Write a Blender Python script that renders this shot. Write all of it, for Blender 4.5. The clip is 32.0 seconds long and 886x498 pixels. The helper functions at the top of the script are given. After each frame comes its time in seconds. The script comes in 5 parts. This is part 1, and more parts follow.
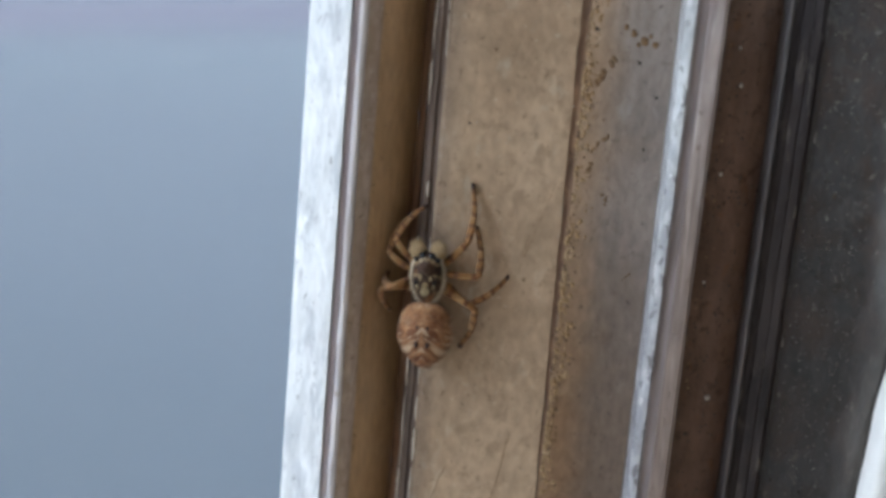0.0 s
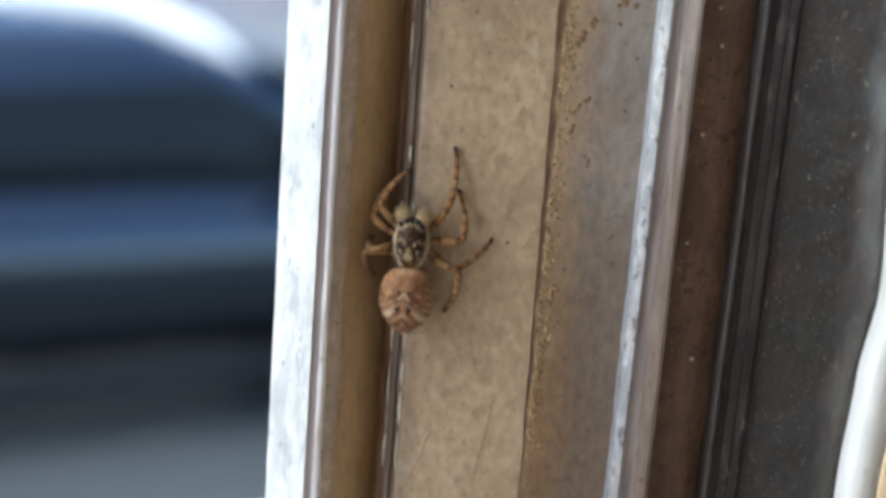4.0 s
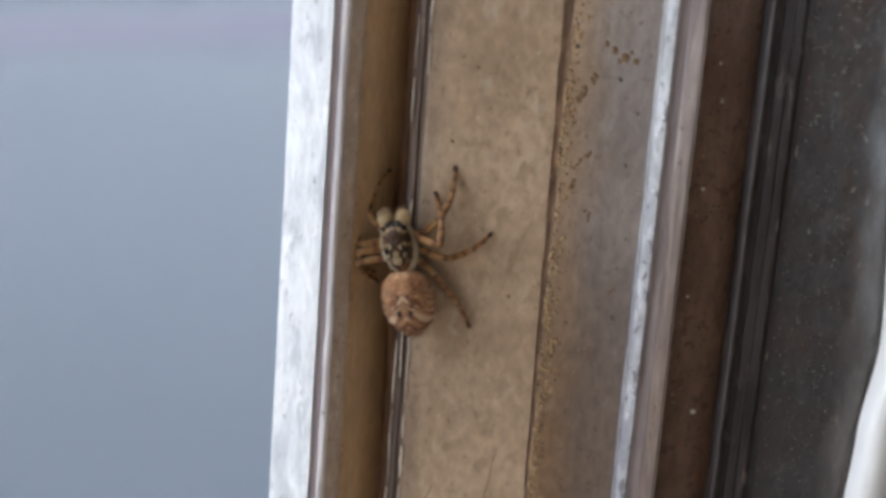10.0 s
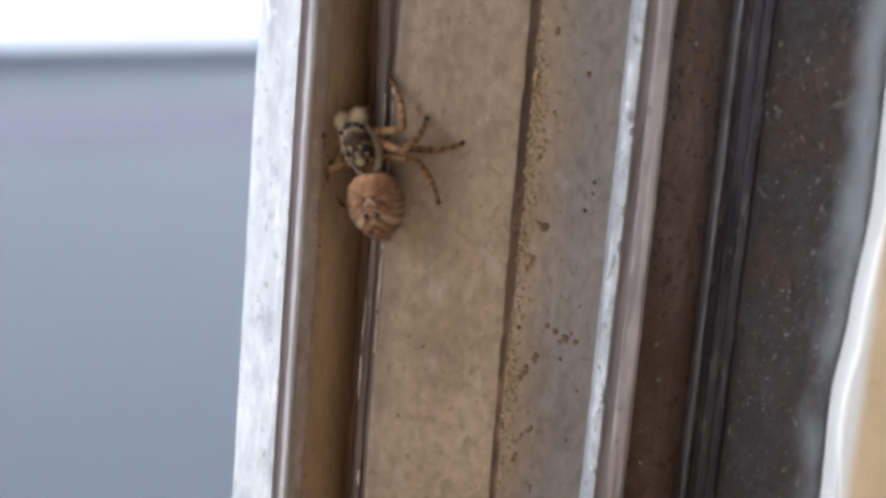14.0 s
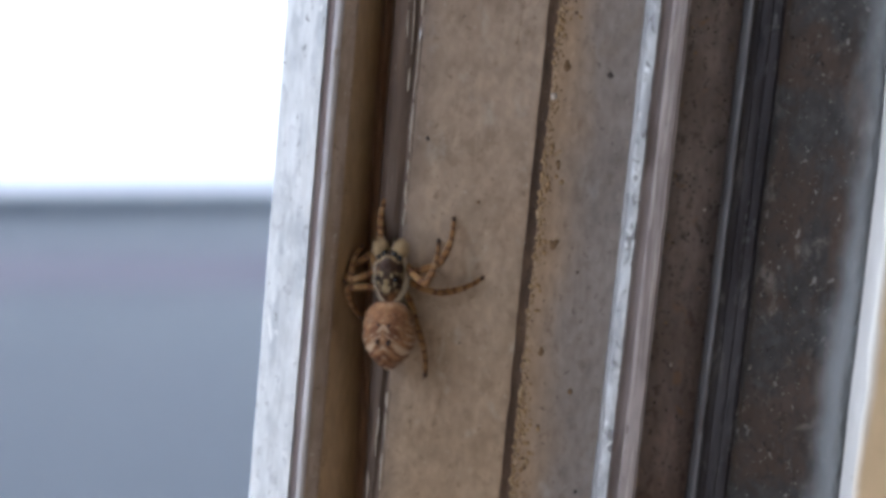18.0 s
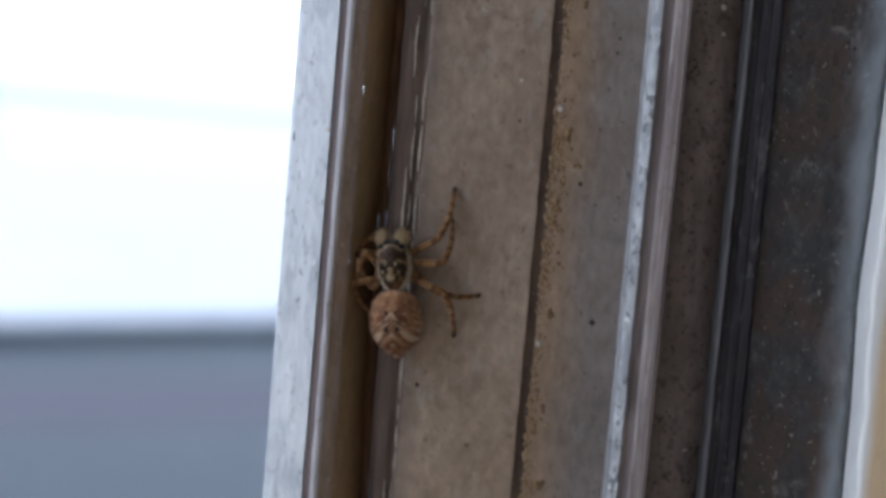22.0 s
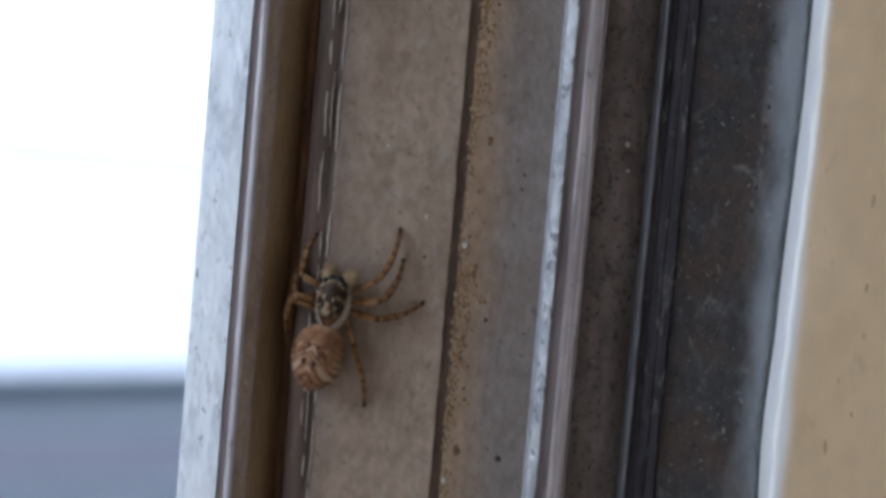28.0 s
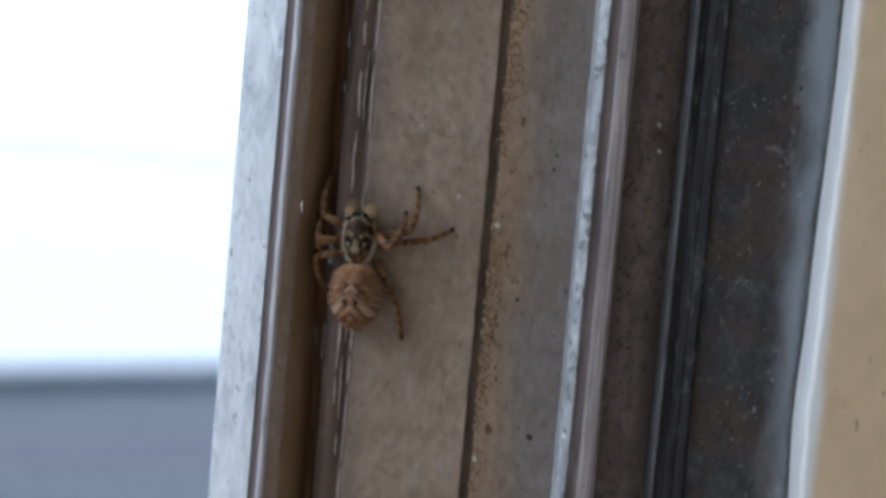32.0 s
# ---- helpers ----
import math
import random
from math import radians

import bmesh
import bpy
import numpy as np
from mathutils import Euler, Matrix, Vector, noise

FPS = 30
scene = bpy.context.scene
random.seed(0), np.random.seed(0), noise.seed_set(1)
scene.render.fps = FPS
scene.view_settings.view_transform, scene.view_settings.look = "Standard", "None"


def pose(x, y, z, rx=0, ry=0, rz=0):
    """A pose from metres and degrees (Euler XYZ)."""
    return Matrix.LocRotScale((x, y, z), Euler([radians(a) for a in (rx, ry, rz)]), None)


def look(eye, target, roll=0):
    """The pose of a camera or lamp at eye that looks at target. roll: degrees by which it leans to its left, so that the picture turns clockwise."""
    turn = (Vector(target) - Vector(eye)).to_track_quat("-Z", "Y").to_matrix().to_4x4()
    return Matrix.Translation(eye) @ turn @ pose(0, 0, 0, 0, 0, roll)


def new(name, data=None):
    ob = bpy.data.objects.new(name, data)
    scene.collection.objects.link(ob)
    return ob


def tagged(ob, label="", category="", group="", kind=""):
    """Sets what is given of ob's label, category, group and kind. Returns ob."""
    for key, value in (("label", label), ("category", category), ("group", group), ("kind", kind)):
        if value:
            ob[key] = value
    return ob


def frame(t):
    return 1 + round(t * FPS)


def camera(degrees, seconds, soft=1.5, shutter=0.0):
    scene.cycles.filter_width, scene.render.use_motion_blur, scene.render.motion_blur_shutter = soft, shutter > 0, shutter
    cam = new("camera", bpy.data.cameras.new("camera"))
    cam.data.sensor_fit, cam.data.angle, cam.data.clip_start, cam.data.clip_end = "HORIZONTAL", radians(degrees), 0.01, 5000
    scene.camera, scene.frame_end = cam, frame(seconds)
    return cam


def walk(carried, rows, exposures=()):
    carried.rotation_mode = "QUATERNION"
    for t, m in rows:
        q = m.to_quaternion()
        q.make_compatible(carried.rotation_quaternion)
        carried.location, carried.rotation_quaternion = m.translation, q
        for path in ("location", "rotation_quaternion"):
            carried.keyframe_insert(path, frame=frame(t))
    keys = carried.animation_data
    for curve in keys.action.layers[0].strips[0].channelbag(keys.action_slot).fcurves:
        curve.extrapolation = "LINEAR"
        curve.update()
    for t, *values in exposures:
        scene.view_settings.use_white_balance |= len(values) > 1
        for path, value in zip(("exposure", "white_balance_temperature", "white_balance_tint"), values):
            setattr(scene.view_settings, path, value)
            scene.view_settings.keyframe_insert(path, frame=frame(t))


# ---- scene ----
# The path of the handheld camera: seconds, eye in metres, then turn to the left, tilt up and lean in degrees
PATH = [
    (0, (0.00939, -0.12978, 0.06233), (-0.29, -17.718, 4.952)),
    (0.5, (0.00816, -0.13008, 0.05965), (-1.124, -17.1, 4.937)),
    (1, (0.00783, -0.12991, 0.05946), (-1.353, -17.559, 4.722)),
    (1.5, (0.00954, -0.13012, 0.05922), (-0.708, -17.205, 4.766)),
    (2, (0.00925, -0.1304, 0.06042), (-0.557, -17.892, 4.197)),
    (2.5, (0.00724, -0.13129, 0.05755), (-0.91, -16.993, 4.392)),
    (3, (0.00649, -0.13086, 0.05997), (-1.334, -18.236, 4.373)),
    (3.5, (0.00815, -0.13122, 0.05969), (-0.8, -17.942, 4.234)),
    (4, (0.01026, -0.13036, 0.06085), (-0.532, -18.124, 4.376)),
    (4.5, (0.0098, -0.12939, 0.06153), (-1.076, -18.176, 3.889)),
    (6.5, (0.01086, -0.13002, 0.06166), (-0.434, -17.401, 4.049)),
    (7, (0.00884, -0.12966, 0.06262), (-1.047, -17.677, 4.268)),
    (7.5, (0.00812, -0.12986, 0.06225), (-1.083, -17.664, 4.303)),
    (8, (0.00754, -0.13046, 0.06076), (-1.032, -17.655, 4.435)),
    (8.5, (0.00906, -0.1304, 0.06196), (-0.444, -17.889, 4.234)),
    (9, (0.0087, -0.13056, 0.06149), (-0.972, -17.37, 4.607)),
    (9.5, (0.00813, -0.13033, 0.06152), (-1.086, -17.424, 4.572)),
    (10, (0.00972, -0.1301, 0.06283), (-0.602, -17.292, 4.311)),
    (10.5, (0.01025, -0.13001, 0.066), (-0.78, -16.23, 4.309)),
    (11, (0.01047, -0.13056, 0.06962), (-0.553, -15.912, 4.089)),
    (11.5, (0.01036, -0.13058, 0.06897), (-0.546, -16.069, 4.195)),
    (12, (0.01002, -0.13086, 0.07522), (-0.739, -14.887, 4.573)),
    (12.5, (0.00967, -0.13092, 0.07433), (-1.086, -14.55, 4.615)),
    (13, (0.01131, -0.1311, 0.0754), (-0.553, -14.912, 4.509)),
    (13.5, (0.01041, -0.13101, 0.07597), (-0.755, -14.863, 4.549)),
    (14, (0.0115, -0.13087, 0.07709), (-0.879, -14.352, 4.71)),
    (14.3, (0.01095, -0.13247, 0.08165), (-1.306, -12.815, 4.608)),
    (14.5, (0.01136, -0.1336, 0.08331), (-1.218, -12.056, 4.649)),
    (14.7, (0.0109, -0.13385, 0.08389), (-1.499, -11.778, 4.894)),
    (15, (0.00983, -0.13398, 0.08468), (-1.899, -11.658, 4.86)),
    (15.2, (0.00967, -0.13398, 0.08564), (-1.646, -11.426, 4.803)),
    (15.5, (0.00909, -0.1345, 0.08751), (-1.596, -10.801, 5.158)),
    (17.5, (0.0089, -0.13653, 0.09048), (-0.831, -9.877, 5.182)),
    (18, (0.00921, -0.1365, 0.0906), (-1.263, -9.7, 5.353)),
    (18.5, (0.0102, -0.13644, 0.09147), (-1.329, -9.487, 5.271)),
    (19, (0.01018, -0.13801, 0.09534), (-1.052, -8.211, 4.611)),
    (19.5, (0.0096, -0.13905, 0.09677), (-0.36, -7.264, 4.473)),
    (20, (0.00819, -0.13889, 0.09665), (-1.115, -6.973, 4.716)),
    (20.5, (0.0093, -0.13989, 0.09503), (-0.325, -6.14, 4.862)),
    (21, (0.00803, -0.13949, 0.09832), (-1.146, -6.689, 4.699)),
    (21.5, (0.00788, -0.14046, 0.09959), (-1.345, -5.697, 4.93)),
    (22, (0.0082, -0.14045, 0.10007), (-1.32, -5.718, 4.886)),
    (22.5, (0.00802, -0.14083, 0.10044), (-1.515, -5.463, 4.685)),
    (23, (0.01155, -0.13965, 0.1046), (-2.038, -5.102, 4.618)),
    (23.5, (0.01276, -0.1394, 0.10685), (-2.702, -4.192, 4.546)),
    (24, (0.01182, -0.13978, 0.10733), (-2.447, -4.057, 4.517)),
    (24.5, (0.01177, -0.13982, 0.10774), (-2.372, -4.13, 4.509)),
    (25, (0.01108, -0.14008, 0.10668), (-2.406, -3.793, 4.548)),
    (25.5, (0.01169, -0.13897, 0.10567), (-2.867, -4.05, 4.674)),
    (27.5, (0.01144, -0.13938, 0.10701), (-2.57, -4.248, 4.946)),
    (28, (0.01153, -0.13939, 0.10675), (-2.553, -4.025, 4.918)),
    (28.5, (0.01043, -0.13973, 0.10681), (-2.907, -3.953, 4.869)),
    (29, (0.00971, -0.14003, 0.10667), (-2.816, -4.001, 4.841)),
    (29.5, (0.01034, -0.13991, 0.10667), (-2.551, -4.09, 4.772)),
    (30, (0.00937, -0.14022, 0.10608), (-2.712, -4.12, 4.865)),
    (30.5, (0.00997, -0.14003, 0.10589), (-2.598, -4.303, 4.92)),
    (31, (0.00938, -0.14021, 0.10629), (-2.618, -4.609, 4.976)),
    (31.5, (0.00893, -0.14033, 0.10638), (-2.611, -4.501, 4.924)),
    (32, (0.00871, -0.14021, 0.10545), (-2.738, -4.18, 5.066)),
]
FOV = 26.885
GROUND = -2.65          # the street lies this far below the window's lower corner
MM = 0.001


def turned(eye, yaw, pitch, roll):
    """The pose of a camera by its turn to the left, its tilt up and its lean."""
    return pose(*eye) @ pose(0, 0, 0, 0, 0, yaw) @ pose(0, 0, 0, 90 + pitch) @ pose(0, 0, 0, 0, 0, roll)


cam = camera(FOV, 32.0, soft=3.5)
cam.data.dof.use_dof = True
cam.data.dof.focus_distance = 0.137
cam.data.dof.aperture_fstop = 24.0
EXPOSURES = [(0, 1.86, 5400, 4), (2.0, 1.9, 5450, 7), (3.5, 1.82, 5500, 7), (4.0, 2.14, 5650, 3), (4.5, 2.12, 5650, 3), (6.5, 1.88, 5700, 8), (9, 1.88, 5680, 8), (13, 1.86, 5800, 10), (15.2, 1.86, 5590, 10),
             (17.5, 1.59, 5500, 10), (19.0, 1.38, 5370, 10), (20, 1.06, 5370, 8), (22.5, 1.07, 5270, 9), (24, 1.14, 5270, 9), (28, 1.2, 5170, 8), (32, 1.16, 5170, 6)]
walk(cam, [(t, turned(eye, *angles)) for t, eye, angles in PATH], EXPOSURES)

# ---- light: a bright hazy sky, the sun soft behind thin cloud, coming in at the open window from the upper left ----
world = bpy.data.worlds.new("sky")
scene.world = world
world.use_nodes = True
wn = world.node_tree
sky = wn.nodes.new("ShaderNodeTexSky")
sky.sky_type = "NISHITA"
sky.sun_disc = False
SUN_DIR = Vector((-0.68, -0.17, 0.71)).normalized()
sky.sun_elevation = math.asin(SUN_DIR.z)
sky.sun_rotation = math.atan2(SUN_DIR.x, SUN_DIR.y)
sky.air_density, sky.dust_density, sky.ozone_density = 1.0, 3.0, 1.5
wn.links.new(sky.outputs[0], wn.nodes["Background"].inputs[0])
wn.nodes["Background"].inputs[1].default_value = 0.11
sun = new("sun", bpy.data.lights.new("sun", "SUN"))
sun.data.energy, sun.data.angle, sun.data.color = 2.5, radians(44), (1.0, 0.98, 0.95)
sun.matrix_world = look((0, 0, 30), tuple(Vector((0, 0, 30)) - SUN_DIR))


# ---- materials ----
def surface(name, ramp, scale=300.0, detail=6.0, stretch=(1, 1, 1), rough=(0.5, 0.7), metal=0.0, bump=0.2, bump_scale=None,
            bump_depth=0.0001, fine=None, spots=None, grad=None, zgrad=None, spec=0.5, patches=()):
    """A node material: a ramp over a coarse noise, grain over it, spots, uneven gloss and relief, at real size in metres."""
    m = bpy.data.materials.new(name)
    m.use_nodes = True
    nt = m.node_tree
    b = nt.nodes["Principled BSDF"]
    L = nt.links.new
    co = nt.nodes.new("ShaderNodeTexCoord")
    mp = nt.nodes.new("ShaderNodeMapping")
    mp.inputs["Scale"].default_value = stretch
    L(co.outputs["Object"], mp.inputs[0])
    n1 = nt.nodes.new("ShaderNodeTexNoise")
    n1.inputs["Scale"].default_value, n1.inputs["Detail"].default_value, n1.inputs["Roughness"].default_value = scale, detail, 0.6
    L(mp.outputs[0], n1.inputs["Vector"])
    cr = nt.nodes.new("ShaderNodeValToRGB")
    el = cr.color_ramp.elements
    while len(el) < len(ramp):
        el.new(0.5)
    for e, (p, c) in zip(el, ramp):
        e.position, e.color = p, (*c, 1)
    L(n1.outputs["Fac"], cr.inputs[0])
    colour = cr.outputs[0]
    if fine:
        f_scale, low, high = fine
        n2 = nt.nodes.new("ShaderNodeTexNoise")
        n2.inputs["Scale"].default_value, n2.inputs["Detail"].default_value = f_scale, 5
        L(mp.outputs[0], n2.inputs["Vector"])
        r2 = nt.nodes.new("ShaderNodeMapRange")
        r2.inputs[1].default_value, r2.inputs[2].default_value, r2.inputs[3].default_value, r2.inputs[4].default_value = 0.3, 0.7, low, high
        L(n2.outputs["Fac"], r2.inputs[0])
        mx = nt.nodes.new("ShaderNodeMix")
        mx.data_type, mx.blend_type = "RGBA", "MULTIPLY"
        mx.inputs[0].default_value = 1.0
        L(colour, mx.inputs[6])
        L(r2.outputs[0], mx.inputs[7])
        colour = mx.outputs[2]
    if spots:
        s_scale, amount, col = spots
        v = nt.nodes.new("ShaderNodeTexNoise")
        v.inputs["Scale"].default_value, v.inputs["Detail"].default_value = s_scale, 2
        L(co.outputs["Object"], v.inputs["Vector"])
        st = nt.nodes.new("ShaderNodeMapRange")
        st.inputs[1].default_value, st.inputs[2].default_value = 1 - amount, 1 - amount + 0.07
        L(v.outputs["Fac"], st.inputs[0])
        mx = nt.nodes.new("ShaderNodeMix")
        mx.data_type = "RGBA"
        L(st.outputs[0], mx.inputs[0])
        L(colour, mx.inputs[6])
        mx.inputs[7].default_value = (*col, 1)
        colour = mx.outputs[2]
    for p_scale, p_low, p_high, p_colour, p_amount, p_stretch in patches:
        pm = nt.nodes.new("ShaderNodeMapping")
        pm.inputs["Scale"].default_value = p_stretch
        pm.inputs["Location"].default_value = (p_low, p_scale * 0.003, p_amount)
        L(co.outputs["Object"], pm.inputs[0])
        pn = nt.nodes.new("ShaderNodeTexNoise")
        pn.inputs["Scale"].default_value, pn.inputs["Detail"].default_value, pn.inputs["Roughness"].default_value = p_scale, 7, 0.62
        pn.inputs["Distortion"].default_value = 0.4
        L(pm.outputs[0], pn.inputs["Vector"])
        pr = nt.nodes.new("ShaderNodeMapRange")
        pr.inputs[1].default_value, pr.inputs[2].default_value, pr.inputs[4].default_value = p_low, p_high, p_amount
        L(pn.outputs["Fac"], pr.inputs[0])
        mx = nt.nodes.new("ShaderNodeMix")
        mx.data_type = "RGBA"
        L(pr.outputs[0], mx.inputs[0])
        L(colour, mx.inputs[6])
        mx.inputs[7].default_value = (*p_colour, 1)
        colour = mx.outputs[2]
    # grad and zgrad tint or darken the colour across and up the jamb.
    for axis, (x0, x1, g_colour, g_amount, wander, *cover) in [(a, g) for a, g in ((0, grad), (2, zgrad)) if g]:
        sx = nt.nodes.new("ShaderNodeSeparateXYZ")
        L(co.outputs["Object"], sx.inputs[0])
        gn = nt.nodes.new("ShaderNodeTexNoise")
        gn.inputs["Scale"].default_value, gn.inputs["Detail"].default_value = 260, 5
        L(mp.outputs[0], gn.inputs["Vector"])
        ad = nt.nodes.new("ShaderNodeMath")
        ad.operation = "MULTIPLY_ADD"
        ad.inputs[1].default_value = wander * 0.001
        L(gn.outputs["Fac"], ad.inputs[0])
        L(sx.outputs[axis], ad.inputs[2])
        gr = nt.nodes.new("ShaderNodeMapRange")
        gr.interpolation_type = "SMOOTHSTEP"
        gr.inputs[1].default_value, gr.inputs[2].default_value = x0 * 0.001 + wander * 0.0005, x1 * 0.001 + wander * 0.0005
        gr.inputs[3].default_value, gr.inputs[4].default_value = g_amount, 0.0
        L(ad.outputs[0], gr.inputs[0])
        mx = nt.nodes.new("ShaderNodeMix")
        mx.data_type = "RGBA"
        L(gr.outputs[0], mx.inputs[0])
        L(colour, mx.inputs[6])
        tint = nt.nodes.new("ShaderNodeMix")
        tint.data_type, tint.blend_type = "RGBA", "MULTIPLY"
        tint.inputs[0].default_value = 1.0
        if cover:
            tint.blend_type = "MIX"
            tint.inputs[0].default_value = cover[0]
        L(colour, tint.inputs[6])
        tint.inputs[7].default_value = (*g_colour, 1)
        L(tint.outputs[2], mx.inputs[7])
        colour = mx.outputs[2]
    L(colour, b.inputs["Base Color"])
    rr = nt.nodes.new("ShaderNodeMapRange")
    rr.inputs[3].default_value, rr.inputs[4].default_value = rough
    L(n1.outputs["Fac"], rr.inputs[0])
    L(rr.outputs[0], b.inputs["Roughness"])
    b.inputs["Metallic"].default_value = metal
    b.inputs["Specular IOR Level"].default_value = spec
    if bump:
        n3 = nt.nodes.new("ShaderNodeTexNoise")
        n3.inputs["Scale"].default_value, n3.inputs["Detail"].default_value = bump_scale or scale * 4, 4
        L(mp.outputs[0], n3.inputs["Vector"])
        bp = nt.nodes.new("ShaderNodeBump")
        bp.inputs["Strength"].default_value, bp.inputs["Distance"].default_value = bump, bump_depth
        L(n3.outputs["Fac"], bp.inputs["Height"])
        L(bp.outputs[0], b.inputs["Normal"])
    return m


def glowing(name, colour, strength, base=None):
    m = bpy.data.materials.new(name)
    m.use_nodes = True
    b = m.node_tree.nodes["Principled BSDF"]
    b.inputs["Base Color"].default_value = (*(base or colour), 1)
    b.inputs["Emission Color"].default_value = (*colour, 1)
    b.inputs["Emission Strength"].default_value = strength
    b.inputs["Roughness"].default_value = 0.2
    return m


M_ALU = surface("oxidised_aluminium", [(0.34, (0.56, 0.58, 0.60)), (0.44, (0.65, 0.67, 0.69)), (0.52, (0.70, 0.72, 0.74)), (0.7, (0.75, 0.76, 0.78))], 700, 9, (1, 1, 0.22),
                (0.42, 0.6), 0.25, 0.3, 1800, 0.00008, (2600, 0.86, 1.06), None, patches=[(520, 0.52, 0.64, (0.40, 0.43, 0.47), 0.65, (1, 1, 0.30)), (1300, 0.58, 0.66, (0.36, 0.37, 0.41), 0.6, (1, 1, 0.45)),
                (2200, 0.63, 0.68, (0.22, 0.22, 0.24), 0.8, (1, 1, 0.6)), (900, 0.60, 0.68, (0.84, 0.85, 0.86), 0.8, (1, 1, 0.35))])
# Base colour lightened to stand in for the highlight along the bead.
M_ALU_BEAD = surface("dull_bead", [(0.3, (0.6, 0.576, 0.61)), (0.7, (0.792, 0.78, 0.817))], 500, 6, (1, 1, 0.2), (0.30, 0.44), 0.45, 0.3, 2500, 0.00008, (1800, 0.85, 1.08),
                     patches=[(1500, 0.60, 0.68, (0.30, 0.25, 0.22), 0.6, (1, 1, 0.4)), (2600, 0.62, 0.68, (0.80, 0.80, 0.82), 0.7, (1, 1, 0.7))])
M_SHOULDER = surface("mauve_grey_shoulder", [(0.3, (0.331, 0.256, 0.205)), (0.55, (0.423, 0.336, 0.274)), (0.75, (0.506, 0.412, 0.342))], 420, 8, (1, 1, 0.3), (0.45, 0.65), 0.1, 0.35, 1500, 0.00008, (1900, 0.78, 1.1),
                     patches=[(900, 0.52, 0.62, (0.30, 0.23, 0.17), 0.7, (1, 1, 0.5)), (2400, 0.61, 0.67, (0.14, 0.10, 0.075), 0.75, (1, 1, 0.8)), (2800, 0.63, 0.68, (0.68, 0.62, 0.54), 0.7, (1, 1, 0.8))])
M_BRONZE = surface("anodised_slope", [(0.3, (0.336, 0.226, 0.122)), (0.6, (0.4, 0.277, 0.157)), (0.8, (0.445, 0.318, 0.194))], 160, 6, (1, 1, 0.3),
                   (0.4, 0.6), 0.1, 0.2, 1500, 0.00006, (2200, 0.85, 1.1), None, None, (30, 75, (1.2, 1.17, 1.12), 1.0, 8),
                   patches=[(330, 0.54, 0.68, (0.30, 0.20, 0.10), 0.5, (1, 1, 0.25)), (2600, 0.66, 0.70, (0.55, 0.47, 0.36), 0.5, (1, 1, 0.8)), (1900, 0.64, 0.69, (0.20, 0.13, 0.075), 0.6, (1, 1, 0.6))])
M_GAP = surface("reddish_brown_gap", [(0.3, (0.14, 0.075, 0.0413)), (0.7, (0.281, 0.16, 0.0938))], 900, 6, (1, 1, 0.2), (0.6, 0.9), 0, 0.5, 2500, 0.0002)
M_SEAL = surface("perished_seal_strip", [(0.35, (0.093, 0.0636, 0.0478)), (0.65, (0.186, 0.134, 0.104))], 700, 7, (1, 1, 0.10), (0.5, 0.75), 0, 0.4, 2500, 0.0001, (1800, 0.75, 1.15),
                 patches=[(900, 0.53, 0.62, (0.075, 0.048, 0.034), 0.8, (1, 1, 0.14)), (1900, 0.63, 0.68, (0.36, 0.31, 0.27), 0.6, (1, 1, 0.15))])
M_FLAKE = surface("pale_paint_flake", [(0.3, (0.575, 0.517, 0.429)), (0.7, (0.805, 0.747, 0.644))], 900, 4, (1, 1, 1), (0.4, 0.6), 0, 0.3, 3000, 0.00005)
# The seal side is greyed: a dusty smudge plus shade put into the colour.
M_FLOOR = surface("dusty_beige_channel", [(0.28, (0.288, 0.215, 0.157)), (0.43, (0.401, 0.309, 0.233)), (0.58, (0.459, 0.362, 0.278)), (0.76, (0.506, 0.41, 0.325))],
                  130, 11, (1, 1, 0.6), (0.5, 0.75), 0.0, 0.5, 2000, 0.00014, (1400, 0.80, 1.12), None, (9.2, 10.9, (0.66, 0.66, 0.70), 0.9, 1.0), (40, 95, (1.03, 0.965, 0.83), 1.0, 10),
                  patches=[(300, 0.50, 0.66, (0.30, 0.235, 0.175), 0.55, (1, 1, 0.7)), (750, 0.55, 0.65, (0.27, 0.205, 0.15), 0.6, (1, 1, 0.8)), (1700, 0.60, 0.67, (0.20, 0.145, 0.10), 0.75, (1, 1, 0.8)),
                           (520, 0.58, 0.70, (0.50, 0.455, 0.40), 0.6, (1, 1, 0.6)), (2300, 0.63, 0.68, (0.56, 0.50, 0.43), 0.6, (1, 1, 1))])
# Ochre by the joint; shade towards the rail and foot put into the colour.
M_FLOOR_B = surface("grey_dusty_channel", [(0.28, (0.2, 0.173, 0.153)), (0.5, (0.27, 0.23, 0.205)), (0.72, (0.328, 0.283, 0.251))],
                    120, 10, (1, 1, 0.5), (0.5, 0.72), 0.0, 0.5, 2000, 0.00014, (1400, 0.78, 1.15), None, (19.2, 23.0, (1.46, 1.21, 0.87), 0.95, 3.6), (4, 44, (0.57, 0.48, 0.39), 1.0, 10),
                    patches=[(260, 0.50, 0.66, (0.21, 0.165, 0.125), 0.55, (1, 1, 0.6)), (800, 0.57, 0.66, (0.16, 0.125, 0.10), 0.6, (1, 1, 0.7)), (1900, 0.61, 0.67, (0.10, 0.08, 0.068), 0.75, (1, 1, 0.9)),
                             (480, 0.60, 0.70, (0.36, 0.34, 0.325), 0.55, (1, 1, 0.5)), (2600, 0.64, 0.68, (0.42, 0.39, 0.36), 0.5, (1, 1, 1))])
